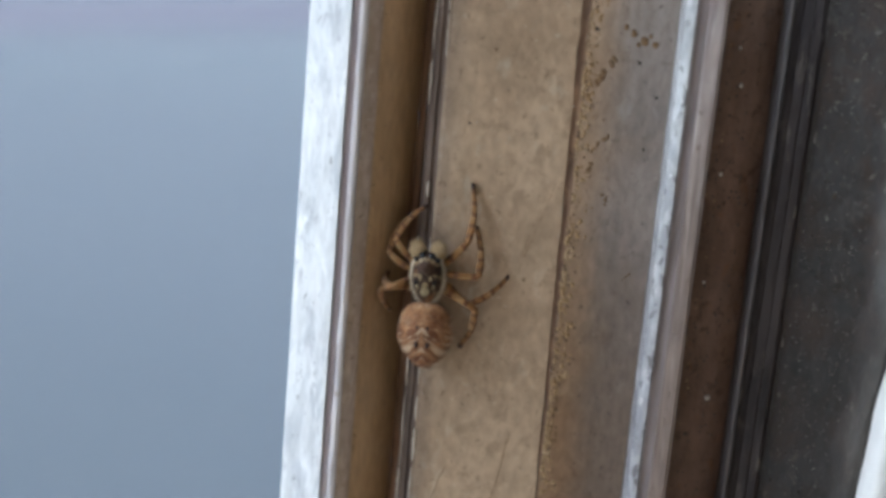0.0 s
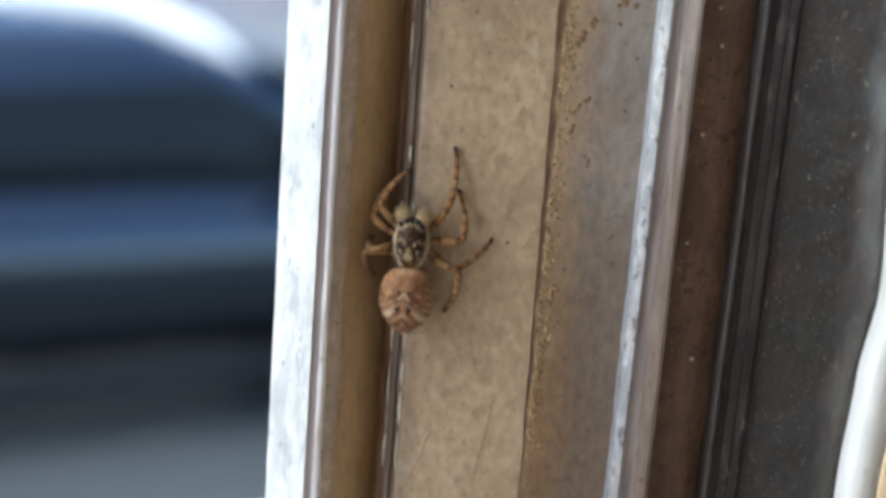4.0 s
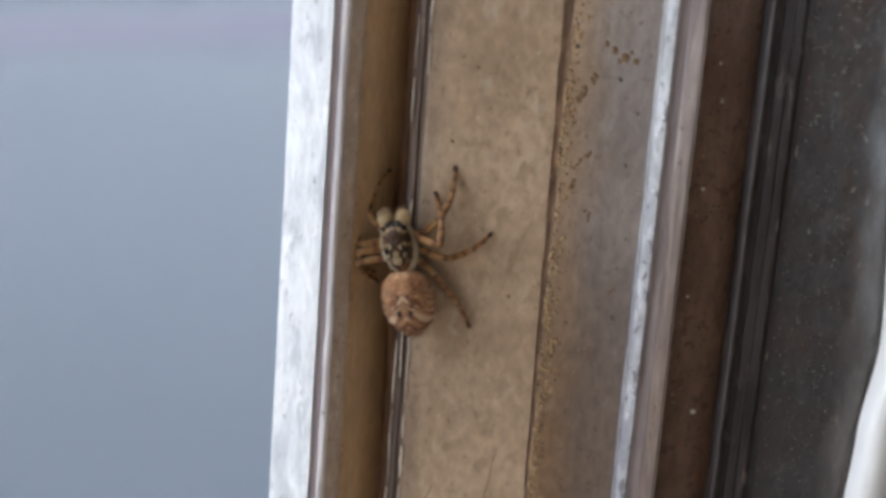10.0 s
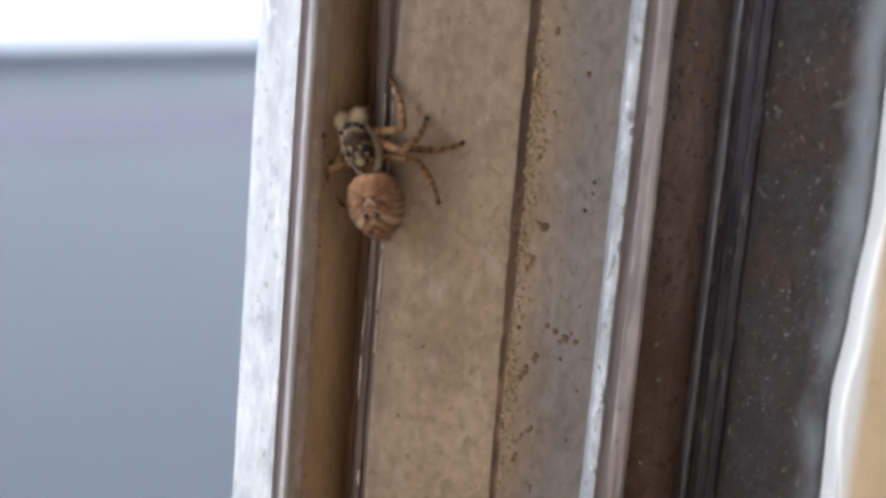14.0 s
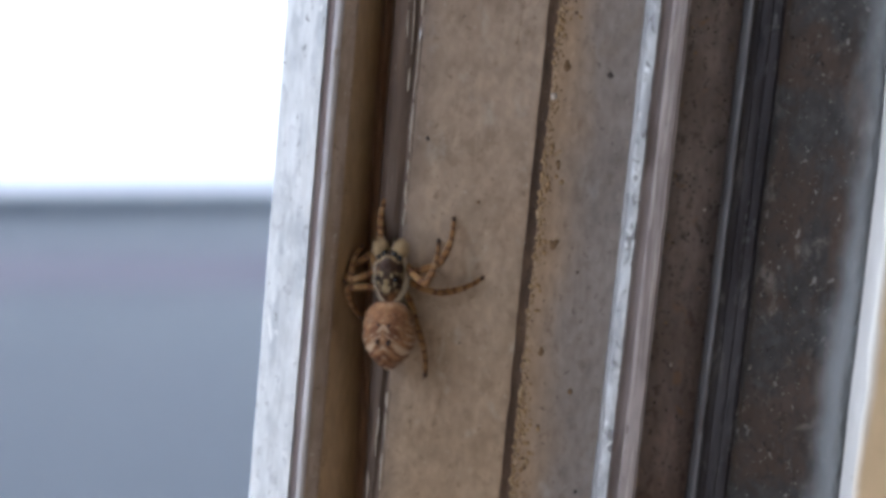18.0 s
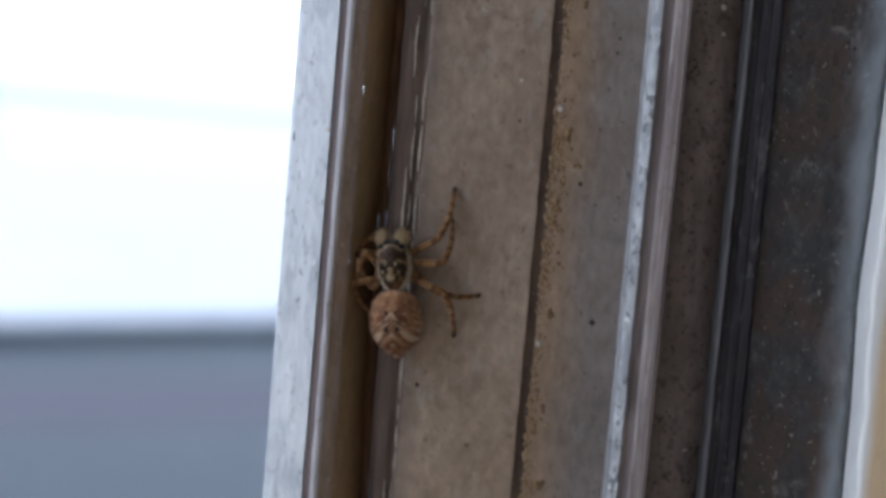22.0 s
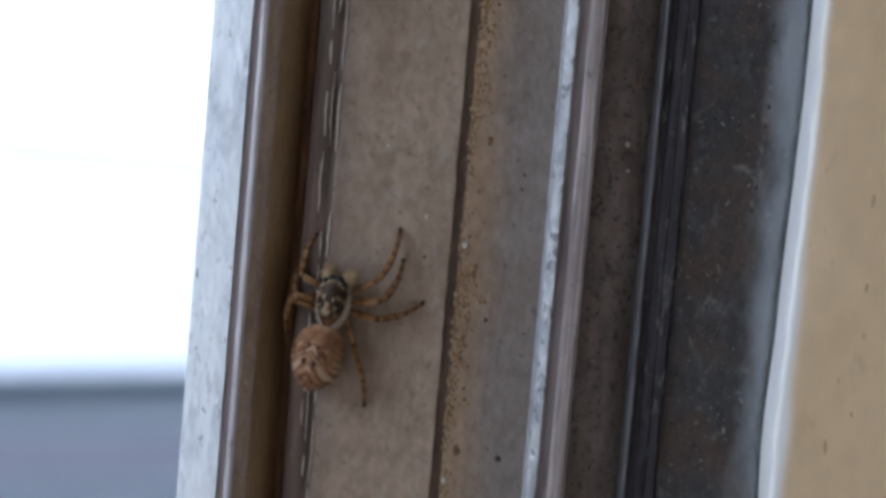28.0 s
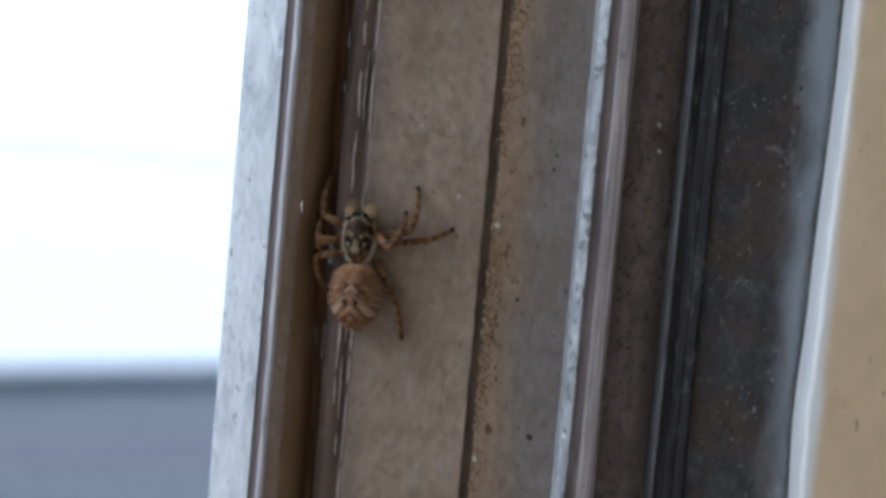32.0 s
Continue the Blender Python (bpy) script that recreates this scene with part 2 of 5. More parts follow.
M_RUST = surface("ochre_dirt_crust", [(0.3, (0.13, 0.080, 0.040)), (0.5, (0.26, 0.175, 0.092)), (0.72, (0.37, 0.28, 0.18))],
                 420, 8, (1, 1, 0.45), (0.6, 0.85), 0, 0.5, 1600, 0.0002, (1800, 0.75, 1.15))
# Dark brown strip along the joint, lighter low down.
M_JOINT = surface("joint_brown", [(0.3, (0.045, 0.026, 0.017)), (0.5, (0.085, 0.052, 0.033)), (0.72, (0.17, 0.11, 0.066))],
                  500, 8, (1, 1, 0.3), (0.65, 0.9), 0, 0.5, 1600, 0.0002, (1800, 0.7, 1.2), None, None, (30, 70, (1.9, 1.8, 1.7), 1.0, 14))
# The rail's foot is darkened: dimmer light there put into the colour.
M_RAIL = surface("scuffed_rail", [(0.3, (0.39, 0.4, 0.421)), (0.45, (0.539, 0.557, 0.58)), (0.6, (0.622, 0.64, 0.663)), (0.75, (0.669, 0.687, 0.711))], 620, 10, (1, 1, 0.3),
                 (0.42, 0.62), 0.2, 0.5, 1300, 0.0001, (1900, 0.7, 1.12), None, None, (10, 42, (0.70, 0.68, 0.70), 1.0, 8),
                 patches=[(700, 0.49, 0.58, (0.34, 0.35, 0.38), 0.75, (1, 1, 0.4)), (1500, 0.55, 0.60, (0.17, 0.165, 0.17), 0.85, (1, 1, 0.5)), (1900, 0.62, 0.67, (0.82, 0.83, 0.84), 0.8, (1, 1, 0.6))])
M_RAIL_DULL = surface("dull_rail_lip", [(0.3, (0.374, 0.326, 0.323)), (0.6, (0.484, 0.431, 0.422)), (0.8, (0.572, 0.508, 0.495))], 420, 8, (1, 1, 0.2),
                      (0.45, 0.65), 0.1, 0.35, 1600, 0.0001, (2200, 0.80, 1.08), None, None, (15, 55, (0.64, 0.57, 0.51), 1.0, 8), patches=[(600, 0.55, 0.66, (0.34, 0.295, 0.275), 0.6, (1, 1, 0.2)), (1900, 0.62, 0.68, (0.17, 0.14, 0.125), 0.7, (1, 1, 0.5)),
                      (1000, 0.61, 0.70, (0.58, 0.55, 0.55), 0.6, (1, 1, 0.2)), (2300, 0.49, 0.57, (0.26, 0.22, 0.22), 0.75, (1, 1, 0.03)), (2900, 0.55, 0.63, (0.66, 0.62, 0.60), 0.65, (1, 1, 0.03))])
M_GROOVE = surface("rail_groove", [(0.3, (0.223, 0.187, 0.191)), (0.7, (0.344, 0.296, 0.3))], 500, 7, (1, 1, 0.15), (0.5, 0.7), 0.1, 0.3, 2000, 0.0001, (1800, 0.8, 1.1),
                   patches=[(600, 0.52, 0.62, (0.14, 0.115, 0.105), 0.7, (1, 1, 0.12)), (800, 0.58, 0.66, (0.36, 0.34, 0.34), 0.6, (1, 1, 0.12))])
M_BROWN = surface("brown_dirt_channel", [(0.25, (0.164, 0.132, 0.123)), (0.5, (0.245, 0.202, 0.188)), (0.75, (0.304, 0.255, 0.237))],
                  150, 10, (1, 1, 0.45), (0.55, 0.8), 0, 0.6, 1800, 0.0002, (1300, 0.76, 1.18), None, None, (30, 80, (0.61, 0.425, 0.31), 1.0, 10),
                  patches=[(240, 0.48, 0.62, (0.165, 0.125, 0.105), 0.6, (1, 1, 0.55)), (900, 0.56, 0.64, (0.085, 0.062, 0.052), 0.7, (1, 1, 0.8)), (700, 0.60, 0.68, (0.27, 0.165, 0.085), 0.6, (1, 1, 0.8)),
                           (1900, 0.62, 0.67, (0.05, 0.038, 0.033), 0.8, (1, 1, 1)), (2100, 0.66, 0.70, (0.42, 0.38, 0.34), 0.6, (1, 1, 1))])
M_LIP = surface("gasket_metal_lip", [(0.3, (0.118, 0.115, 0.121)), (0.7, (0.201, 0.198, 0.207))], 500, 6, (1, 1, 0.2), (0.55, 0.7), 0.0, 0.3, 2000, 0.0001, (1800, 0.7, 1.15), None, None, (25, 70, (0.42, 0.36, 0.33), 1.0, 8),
                patches=[(700, 0.56, 0.64, (0.08, 0.07, 0.07), 0.7, (1, 1, 0.3))])
M_RUBBER = surface("black_rubber_gasket", [(0.3, (0.0225, 0.0196, 0.0225)), (0.6, (0.0405, 0.037, 0.0416)), (0.8, (0.0788, 0.0718, 0.0788))], 420, 8, (1, 1, 0.10),
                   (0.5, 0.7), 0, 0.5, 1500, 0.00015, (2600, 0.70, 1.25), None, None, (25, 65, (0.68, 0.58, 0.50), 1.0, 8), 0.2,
                   patches=[(300, 0.50, 0.62, (0.062, 0.058, 0.062), 0.75, (1, 1, 0.2)), (1100, 0.58, 0.68, (0.13, 0.122, 0.12), 0.6, (1, 1, 0.35)), (900, 0.56, 0.64, (0.012, 0.011, 0.013), 0.8, (1, 1, 0.14)), (2100, 0.61, 0.68, (0.22, 0.21, 0.20), 0.65, (1, 1, 0.16))])
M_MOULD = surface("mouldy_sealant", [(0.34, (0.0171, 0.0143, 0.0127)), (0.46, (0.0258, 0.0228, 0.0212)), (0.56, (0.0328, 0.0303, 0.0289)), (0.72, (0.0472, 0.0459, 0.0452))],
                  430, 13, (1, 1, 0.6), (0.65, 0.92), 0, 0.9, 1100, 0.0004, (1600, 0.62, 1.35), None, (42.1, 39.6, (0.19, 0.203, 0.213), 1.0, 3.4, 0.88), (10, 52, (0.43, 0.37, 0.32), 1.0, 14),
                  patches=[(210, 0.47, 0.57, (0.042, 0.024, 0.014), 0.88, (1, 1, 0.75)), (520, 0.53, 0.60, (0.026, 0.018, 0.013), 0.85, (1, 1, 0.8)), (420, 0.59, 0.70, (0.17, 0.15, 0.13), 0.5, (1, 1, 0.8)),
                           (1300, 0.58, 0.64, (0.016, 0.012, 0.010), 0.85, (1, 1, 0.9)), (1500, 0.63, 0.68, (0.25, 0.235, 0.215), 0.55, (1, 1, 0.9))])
M_WHITEEDGE = surface("white_plaster_edge", [(0.3, (0.568, 0.563, 0.55)), (0.7, (0.662, 0.662, 0.654))], 150, 5, (1, 1, 0.6), (0.35, 0.5), 0, 0.35, 600, 0.0002,
                       (900, 0.95, 1.03), None, patches=[(300, 0.57, 0.70, (0.52, 0.52, 0.52), 0.5, (1, 1, 0.4)), (1100, 0.63, 0.69, (0.42, 0.39, 0.34), 0.5, (1, 1, 0.6))])
# White fades to cream near the edge: the corner's soft shading put into the colour.
M_CREAM = surface("cream_wall_paint", [(0.3, (0.6, 0.444, 0.261)), (0.55, (0.66, 0.497, 0.304)), (0.75, (0.7, 0.54, 0.351))], 60, 7, (1, 1, 0.6),
                  (0.5, 0.7), 0, 0.4, 300, 0.0004, (700, 0.93, 1.04), None, (42.3, 43.3, (0.76, 0.75, 0.72), 1.0, 0.8, 1.0),
                  patches=[(130, 0.52, 0.68, (0.56, 0.42, 0.24), 0.6, (1, 1, 0.35)), (420, 0.62, 0.70, (0.47, 0.33, 0.18), 0.6, (1, 1, 0.4))])
M_FLECK = surface("tan_wall_fleck", [(0.3, (0.36, 0.25, 0.13)), (0.7, (0.50, 0.37, 0.21))], 900, 4, rough=(0.6, 0.8), bump=0.3, bump_scale=3000)
M_DARKSPOT = surface("dark_speck", [(0.3, (0.025, 0.02, 0.018)), (0.7, (0.07, 0.055, 0.045))], 900, 4, rough=(0.5, 0.8), bump=0.4, bump_scale=3000)
M_TANSPOT = surface("rust_brown_stain", [(0.3, (0.11, 0.062, 0.026)), (0.7, (0.23, 0.145, 0.070))], 900, 5, rough=(0.6, 0.85), bump=0.4, bump_scale=3000)
M_PALESPOT = surface("pale_grit", [(0.3, (0.45, 0.40, 0.34)), (0.7, (0.70, 0.66, 0.60))], 900, 4, rough=(0.4, 0.6), bump=0.4, bump_scale=3000)

M_ASPHALT = surface("worn_asphalt", [(0.3, (0.0297, 0.0337, 0.0357)), (0.5, (0.0354, 0.0398, 0.0414)), (0.7, (0.0411, 0.0451, 0.0466))], 0.35, 6, (1, 1, 1), (0.38, 0.52), 0,
                    0.5, 60, 0.01, (45, 0.9, 1.1))
M_STRIP = surface("pinkish_paver_strip", [(0.3, (0.0693, 0.0641, 0.072)), (0.7, (0.077, 0.0696, 0.0783))], 1.5, 6, rough=(0.7, 0.9), bump_scale=60, bump_depth=0.01)
M_KERB = surface("kerb_concrete", [(0.3, (0.0972, 0.103, 0.101)), (0.7, (0.146, 0.154, 0.15))], 2, 6, rough=(0.7, 0.9), bump_scale=60, bump_depth=0.005)
M_PALEPAVE = surface("pale_paving", [(0.3, (0.496, 0.496, 0.496)), (0.7, (0.533, 0.533, 0.533))], 0.6, 6, rough=(0.6, 0.8), bump_scale=40, bump_depth=0.005)
M_WHITEWALL = surface("white_render", [(0.3, (0.794, 0.794, 0.784)), (0.7, (0.853, 0.853, 0.842))], 0.5, 6, rough=(0.6, 0.8), bump_scale=30, bump_depth=0.005)
M_SLIT = surface("flange_slit", [(0.3, (0.36, 0.31, 0.335)), (0.7, (0.48, 0.43, 0.45))], 500, 6, (1, 1, 0.2), (0.5, 0.7), 0.05, 0.2, 2000, 0.00005)
M_PLATE = surface("number_plate", [(0.3, (0.12, 0.12, 0.12)), (0.7, (0.16, 0.16, 0.16))], 8, rough=(0.5, 0.6), bump=0)
M_RENDER = surface("house_render", [(0.3, (0.52, 0.44, 0.31)), (0.7, (0.62, 0.53, 0.39))], 2.5, 7, rough=(0.7, 0.9), bump_scale=90, bump_depth=0.003)
M_TILE = surface("terrace_tile", [(0.3, (0.33, 0.28, 0.23)), (0.7, (0.42, 0.37, 0.31))], 6, 6, rough=(0.5, 0.7), bump_scale=120, bump_depth=0.002)


# ---- building helpers ----
def mesh_of(bm, name, smooth=True):
    me = bpy.data.meshes.new(name)
    bm.normal_update()
    bm.to_mesh(me)
    bm.free()
    if smooth:
        for p in me.polygons:
            p.use_smooth = True
    return me


def part(name, bm, material, parent=None, label="", smooth=True, m=None):
    """Links a bmesh as one mesh object under a thing or a part."""
    me = mesh_of(bm, name, smooth)
    me.materials.append(material)
    ob = new(name, me)
    if parent is not None:
        ob.parent = parent
    if m is not None:
        ob.matrix_basis = m
    if label:
        ob["label"] = label
    return ob


def box(x0, x1, y0, y1, z0, z1, bevel=0.0):
    bm = bmesh.new()
    bmesh.ops.create_cube(bm, size=1, matrix=Matrix.Translation(((x0 + x1) / 2, (y0 + y1) / 2, (z0 + z1) / 2)) @ Matrix.Diagonal((x1 - x0, y1 - y0, z1 - z0, 1)))
    if bevel:
        bmesh.ops.bevel(bm, geom=bm.edges[:], offset=bevel, segments=2, affect="EDGES", profile=0.5)
    return bm


def ellipsoid(rx, ry, rz, at=(0, 0, 0), seg=24, rings=14):
    bm = bmesh.new()
    bmesh.ops.create_uvsphere(bm, u_segments=seg, v_segments=rings, radius=1, matrix=Matrix.Translation(at) @ Matrix.Diagonal((rx, ry, rz, 1)))
    return bm


# ---- the window frame: a right jamb seen close, the sill, the other jamb and the head ----
Z0 = -4.15 * MM         # the outer corner of the frame's profile axis
OPEN_W, OPEN_H = 0.90, 1.50
TURN = 23.0             # the window's plane is turned this far from the jamb's face


def stations(length):
    """Cuts along a member, close together over the stretch that the camera passes."""
    out = [0.0]
    while out[-1] < 0.15:
        out.append(out[-1] + 0.0012)
    out += [0.2, 0.3, 0.45, 0.6, 0.8, 1.1]
    return [s for s in out if s < length - 0.02] + [length]


def seal_shift(u, z):
    """The seal strip is narrow low down and squeezed out over the slope's foot further up, in mm."""
    if not 4.6 < u < 8.85:
        return 0.0
    t = min(max((z - 52) / 38, 0), 1)
    t = t * t * (3 - 2 * t)
    q = (u - 4.6) / 2.75 if u < 7.35 else 1.0 if u < 8.1 else (8.85 - u) / 0.75
    return -1.05 * t * q


def joint_shift(u, z):
    """The joint is a hairline low down and a wide ragged crack further up, in mm."""
    if not 18.3 < u < 18.99:
        return 0.0
    t = min(max((z - 22) / 45, 0), 1)
    ragged = 0.10 * noise.noise((4.0, z * 0.5, 1.0)) + 0.06 * noise.noise((4.0, z * 1.9, 2.0))
    left = 0.34 * (1 - t) - 0.10 * t + ragged
    right = 0.12 * (1 - t) - 0.20 * t - 0.6 * ragged
    q = min(max((u - 18.36) / 0.62, 0), 1)
    return left * (1 - q) - right * q if 18.35 <= u else left * (u - 18.3) / 0.06


def strip(name, prof, length, mitre, material, parent, wob=0.0, m=None, seed=0.0, label="", coarse=False):
    """One strip of a frame profile: a closed outline of (u, depth) in mm, drawn along the member, mitred at its ends."""
    cuts = [0.0, length] if coarse else stations(length)
    bm = bmesh.new()
    rings = []
    for s in cuts:
        ring = []
        for k, (u, d) in enumerate(prof):
            du = wob * noise.noise((k * 3.1 + seed, s * 900, 1.7)) + wob * 0.6 * noise.noise((k * 3.1 + seed, s * 2600, 4.2)) if wob else 0.0
            dd = 0.6 * wob * noise.noise((k * 3.1 + seed, s * 1100, 8.9)) if wob else 0.0
            du += joint_shift(u, s / MM) + seal_shift(u, s / MM) if not coarse else 0.0
            a = s
            if mitre:
                a = s - u * MM * (1 - s / length) + u * MM * (s / length)
            ring.append(bm.verts.new(((u + du) * MM, (d + dd) * MM, a)))
        rings.append(ring)
    n = len(prof)
    for a, b in zip(rings, rings[1:]):
        for k in range(n):
            bm.faces.new((a[k], a[(k + 1) % n], b[(k + 1) % n], b[k]))
    bm.faces.new(rings[0][::-1])
    bm.faces.new(rings[-1])
    bmesh.ops.recalc_face_normals(bm, faces=bm.faces[:])
    me = mesh_of(bm, name, True)
    me.materials.append(material)
    me.set_sharp_from_angle(angle=radians(28))
    ob = new(name, me)
    ob.parent = parent
    if m is not None:
        ob.matrix_basis = m
    if label:
        ob["label"] = label
    return ob


FLANGE = [(-0.78, -0.05), (-0.74, -0.22), (-0.60, -0.36), (2.22, -1.80), (2.31, -1.74), (2.35, 0.9), (-0.70, 0.9)]
SLIT = [(2.36, -1.62), (2.55, -1.56), (2.78, -1.58), (2.78, 0.4), (2.36, 0.4)]
BEAD = [(2.79, -1.60), (2.88, -1.72), (3.02, -1.80), (3.18, -1.81), (3.32, -1.74), (3.42, -1.62), (3.42, 0.4), (2.79, 0.4)]
SHOULDER = [(3.43, -1.60), (3.7, -1.46), (4.1, -1.25), (4.38, -1.08), (4.44, -1.0), (4.44, 0.4), (3.43, 0.4)]
SLOPE = [(4.45, -0.90), (4.62, -0.72), (5.1, -0.18), (5.6, 0.42), (6.1, 1.08), (6.6, 1.8), (7.0, 2.45), (7.35, 3.1), (7.35, 6.0), (4.45, 6.0)]
GAP = [(7.36, 3.1), (7.55, 3.2), (7.8, 3.0), (8.0, 2.5), (8.0, 6.0), (7.36, 6.0)]
SEAL = [(8.01, 2.5), (8.12, 0.95), (8.32, 0.52), (8.62, 0.40), (8.85, 0.55), (9.08, 0.35), (9.08, 6.0), (8.01, 6.0)]
FLOOR = [(9.09, 0.30), (9.35, 0.06), (9.8, 0.0), (12, 0.0), (15, 0.0), (18.0, 0.0), (18.2, 0.01), (18.36, 0.03), (18.36, 3.4), (9.09, 3.4)]
JOINT = [(18.37, 0.03), (18.52, 0.08), (18.70, 0.11), (18.84, 0.07), (18.97, 0.0), (18.97, 3.4), (18.37, 3.4)]
FLOOR_B = [(18.98, 0.0), (19.05, -0.02), (19.2, -0.05), (19.5, -0.04), (21.5, 0.0), (25.28, 0.0), (25.28, 3.4), (18.98, 3.4)]
RAIL = [(25.29, 0.0), (25.30, -2.48), (25.35, -2.68), (25.46, -2.78), (26.02, -2.97), (26.12, -2.88), (26.12, 3.4), (25.29, 3.4)]
RAIL_GROOVE = [(26.13, -2.74), (26.35, -2.66), (26.60, -2.64), (26.92, -2.68), (26.92, 3.4), (26.13, 3.4)]
RAIL_LIP = [(26.93, -2.70), (27.02, -2.79), (27.15, -2.83), (28.00, -2.80), (28.26, -2.55), (28.36, 0.2), (28.36, 3.4), (26.93, 3.4)]
CHANNEL = [(28.37, 0.1), (28.8, 0.0), (30.0, 0.12), (31.2, 0.5), (32.1, 1.05), (32.68, 1.5), (32.68, 4.4), (28.37, 4.4)]
LIP = [(32.70, 1.6), (32.80, -0.66), (32.87, -0.78), (33.02, -0.80), (33.12, -0.70), (33.12, 4.4), (32.70, 4.4)]
GASKET = [(33.13, -0.40), (33.4, -0.46), (33.75, -0.44), (33.85, -0.38), (33.95, -0.45), (34.5, -0.55), (34.62, -0.48), (34.75, -0.58), (35.2, -0.70), (35.45, -0.6), (35.45, 3.4), (33.13, 3.4)]


def member(name, length, m, label, detailed):
    """A mitred member of the frame with its strips, at the pose m."""
    ob = tagged(new(name), label, "window frame")
    ob.matrix_world = m
    w = 1.0 if detailed else 0.0
    c = not detailed
    strip("outer_flange", FLANGE, length, True, M_ALU, ob, 0.03 * w, seed=1, coarse=c, label="chalky white oxidised flange")
    strip("flange_slit", SLIT, length, True, M_SLIT, ob, 0.0, seed=2, coarse=c)
    strip("bead", BEAD, length, True, M_ALU_BEAD, ob, 0.05 * w, seed=3, coarse=c, label="bright rounded metal bead")
    strip("shoulder", SHOULDER, length, True, M_SHOULDER, ob, 0.04 * w, seed=16, coarse=c, label="mauve grey shoulder beside the bead")
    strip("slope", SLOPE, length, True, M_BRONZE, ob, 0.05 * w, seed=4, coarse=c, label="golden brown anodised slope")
    strip("dark_gap", GAP, length, True, M_GAP, ob, 0.10 * w, seed=5, coarse=c)
    strip("seal_strip", SEAL, length, True, M_SEAL, ob, 0.10 * w, seed=6, coarse=c, label="perished dark seal strip")
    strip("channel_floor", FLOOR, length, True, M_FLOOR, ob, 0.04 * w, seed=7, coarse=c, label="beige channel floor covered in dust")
    strip("joint", JOINT, length, True, M_JOINT, ob, 0.11 * w, seed=15, coarse=c, label="dark brown joint between the two channel floors")
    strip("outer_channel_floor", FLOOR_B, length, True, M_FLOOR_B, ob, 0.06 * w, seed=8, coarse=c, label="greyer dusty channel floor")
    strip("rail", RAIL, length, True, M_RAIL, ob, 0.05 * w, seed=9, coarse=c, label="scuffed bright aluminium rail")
    strip("rail_groove", RAIL_GROOVE, length, True, M_GROOVE, ob, 0.0, seed=10, coarse=c)
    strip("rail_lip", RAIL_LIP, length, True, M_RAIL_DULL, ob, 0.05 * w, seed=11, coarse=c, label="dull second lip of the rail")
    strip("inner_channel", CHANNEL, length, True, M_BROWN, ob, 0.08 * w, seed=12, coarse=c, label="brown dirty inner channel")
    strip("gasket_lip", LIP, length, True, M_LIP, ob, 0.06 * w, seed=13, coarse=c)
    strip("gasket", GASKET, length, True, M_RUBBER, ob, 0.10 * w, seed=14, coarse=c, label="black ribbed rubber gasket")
    return ob


PLAN = pose(0, 0, 0, 0, 0, TURN)
jamb = member("window_jamb", OPEN_H, pose(0, 0, Z0), "weathered aluminium window jamb with dusty channels and rubber gasket", True)
# the sill runs from the corner along the window's plane; its profile looks down
SILL = Matrix.Translation((0, 0, Z0)) @ PLAN @ Matrix(((0, 0, -1, 0), (0, 1, 0, 0), (-1, 0, 0, 0), (0, 0, 0, 1)))
member("window_sill_rail", OPEN_W, SILL, "weathered aluminium sill rail mitred to the jamb", False)
FAR = Matrix.Translation((0, 0, Z0)) @ PLAN @ Matrix.Translation((-OPEN_W, 0, 0)) @ Matrix(((-1, 0, 0, 0), (0, 1, 0, 0), (0, 0, 1, 0), (0, 0, 0, 1)))
member("window_far_jamb", OPEN_H, FAR, "weathered aluminium jamb across the open window", False)
HEAD = Matrix.Translation((0, 0, Z0 + OPEN_H)) @ PLAN @ Matrix(((0, 0, -1, 0), (0, 1, 0, 0), (1, 0, 0, 0), (0, 0, 0, 1)))
member("window_head_rail", OPEN_W, HEAD, "weathered aluminium head rail of the open window", False)

# ---- sealant band, plaster edge and wall beside the jamb ----
EDGE = [(-40, 41.3), (6, 41.2), (13, 41.5), (20, 42.2), (29, 41.65), (37, 41.4), (43, 41.9), (51, 42.4), (62, 42.2), (76, 42.05), (86, 41.7), (95, 41.95), (112, 42.3), (150, 42.1), (1600, 42.0)]


def edge(z):
    """How far right the plaster's white edge stands at a height, in mm."""
    for (a, x), (b, y) in zip(EDGE, EDGE[1:]):
        if z <= b:
            t = min(max((z - a) / (b - a), 0), 1)
            return x + (y - x) * t * t * (3 - 2 * t)
    return EDGE[-1][1]


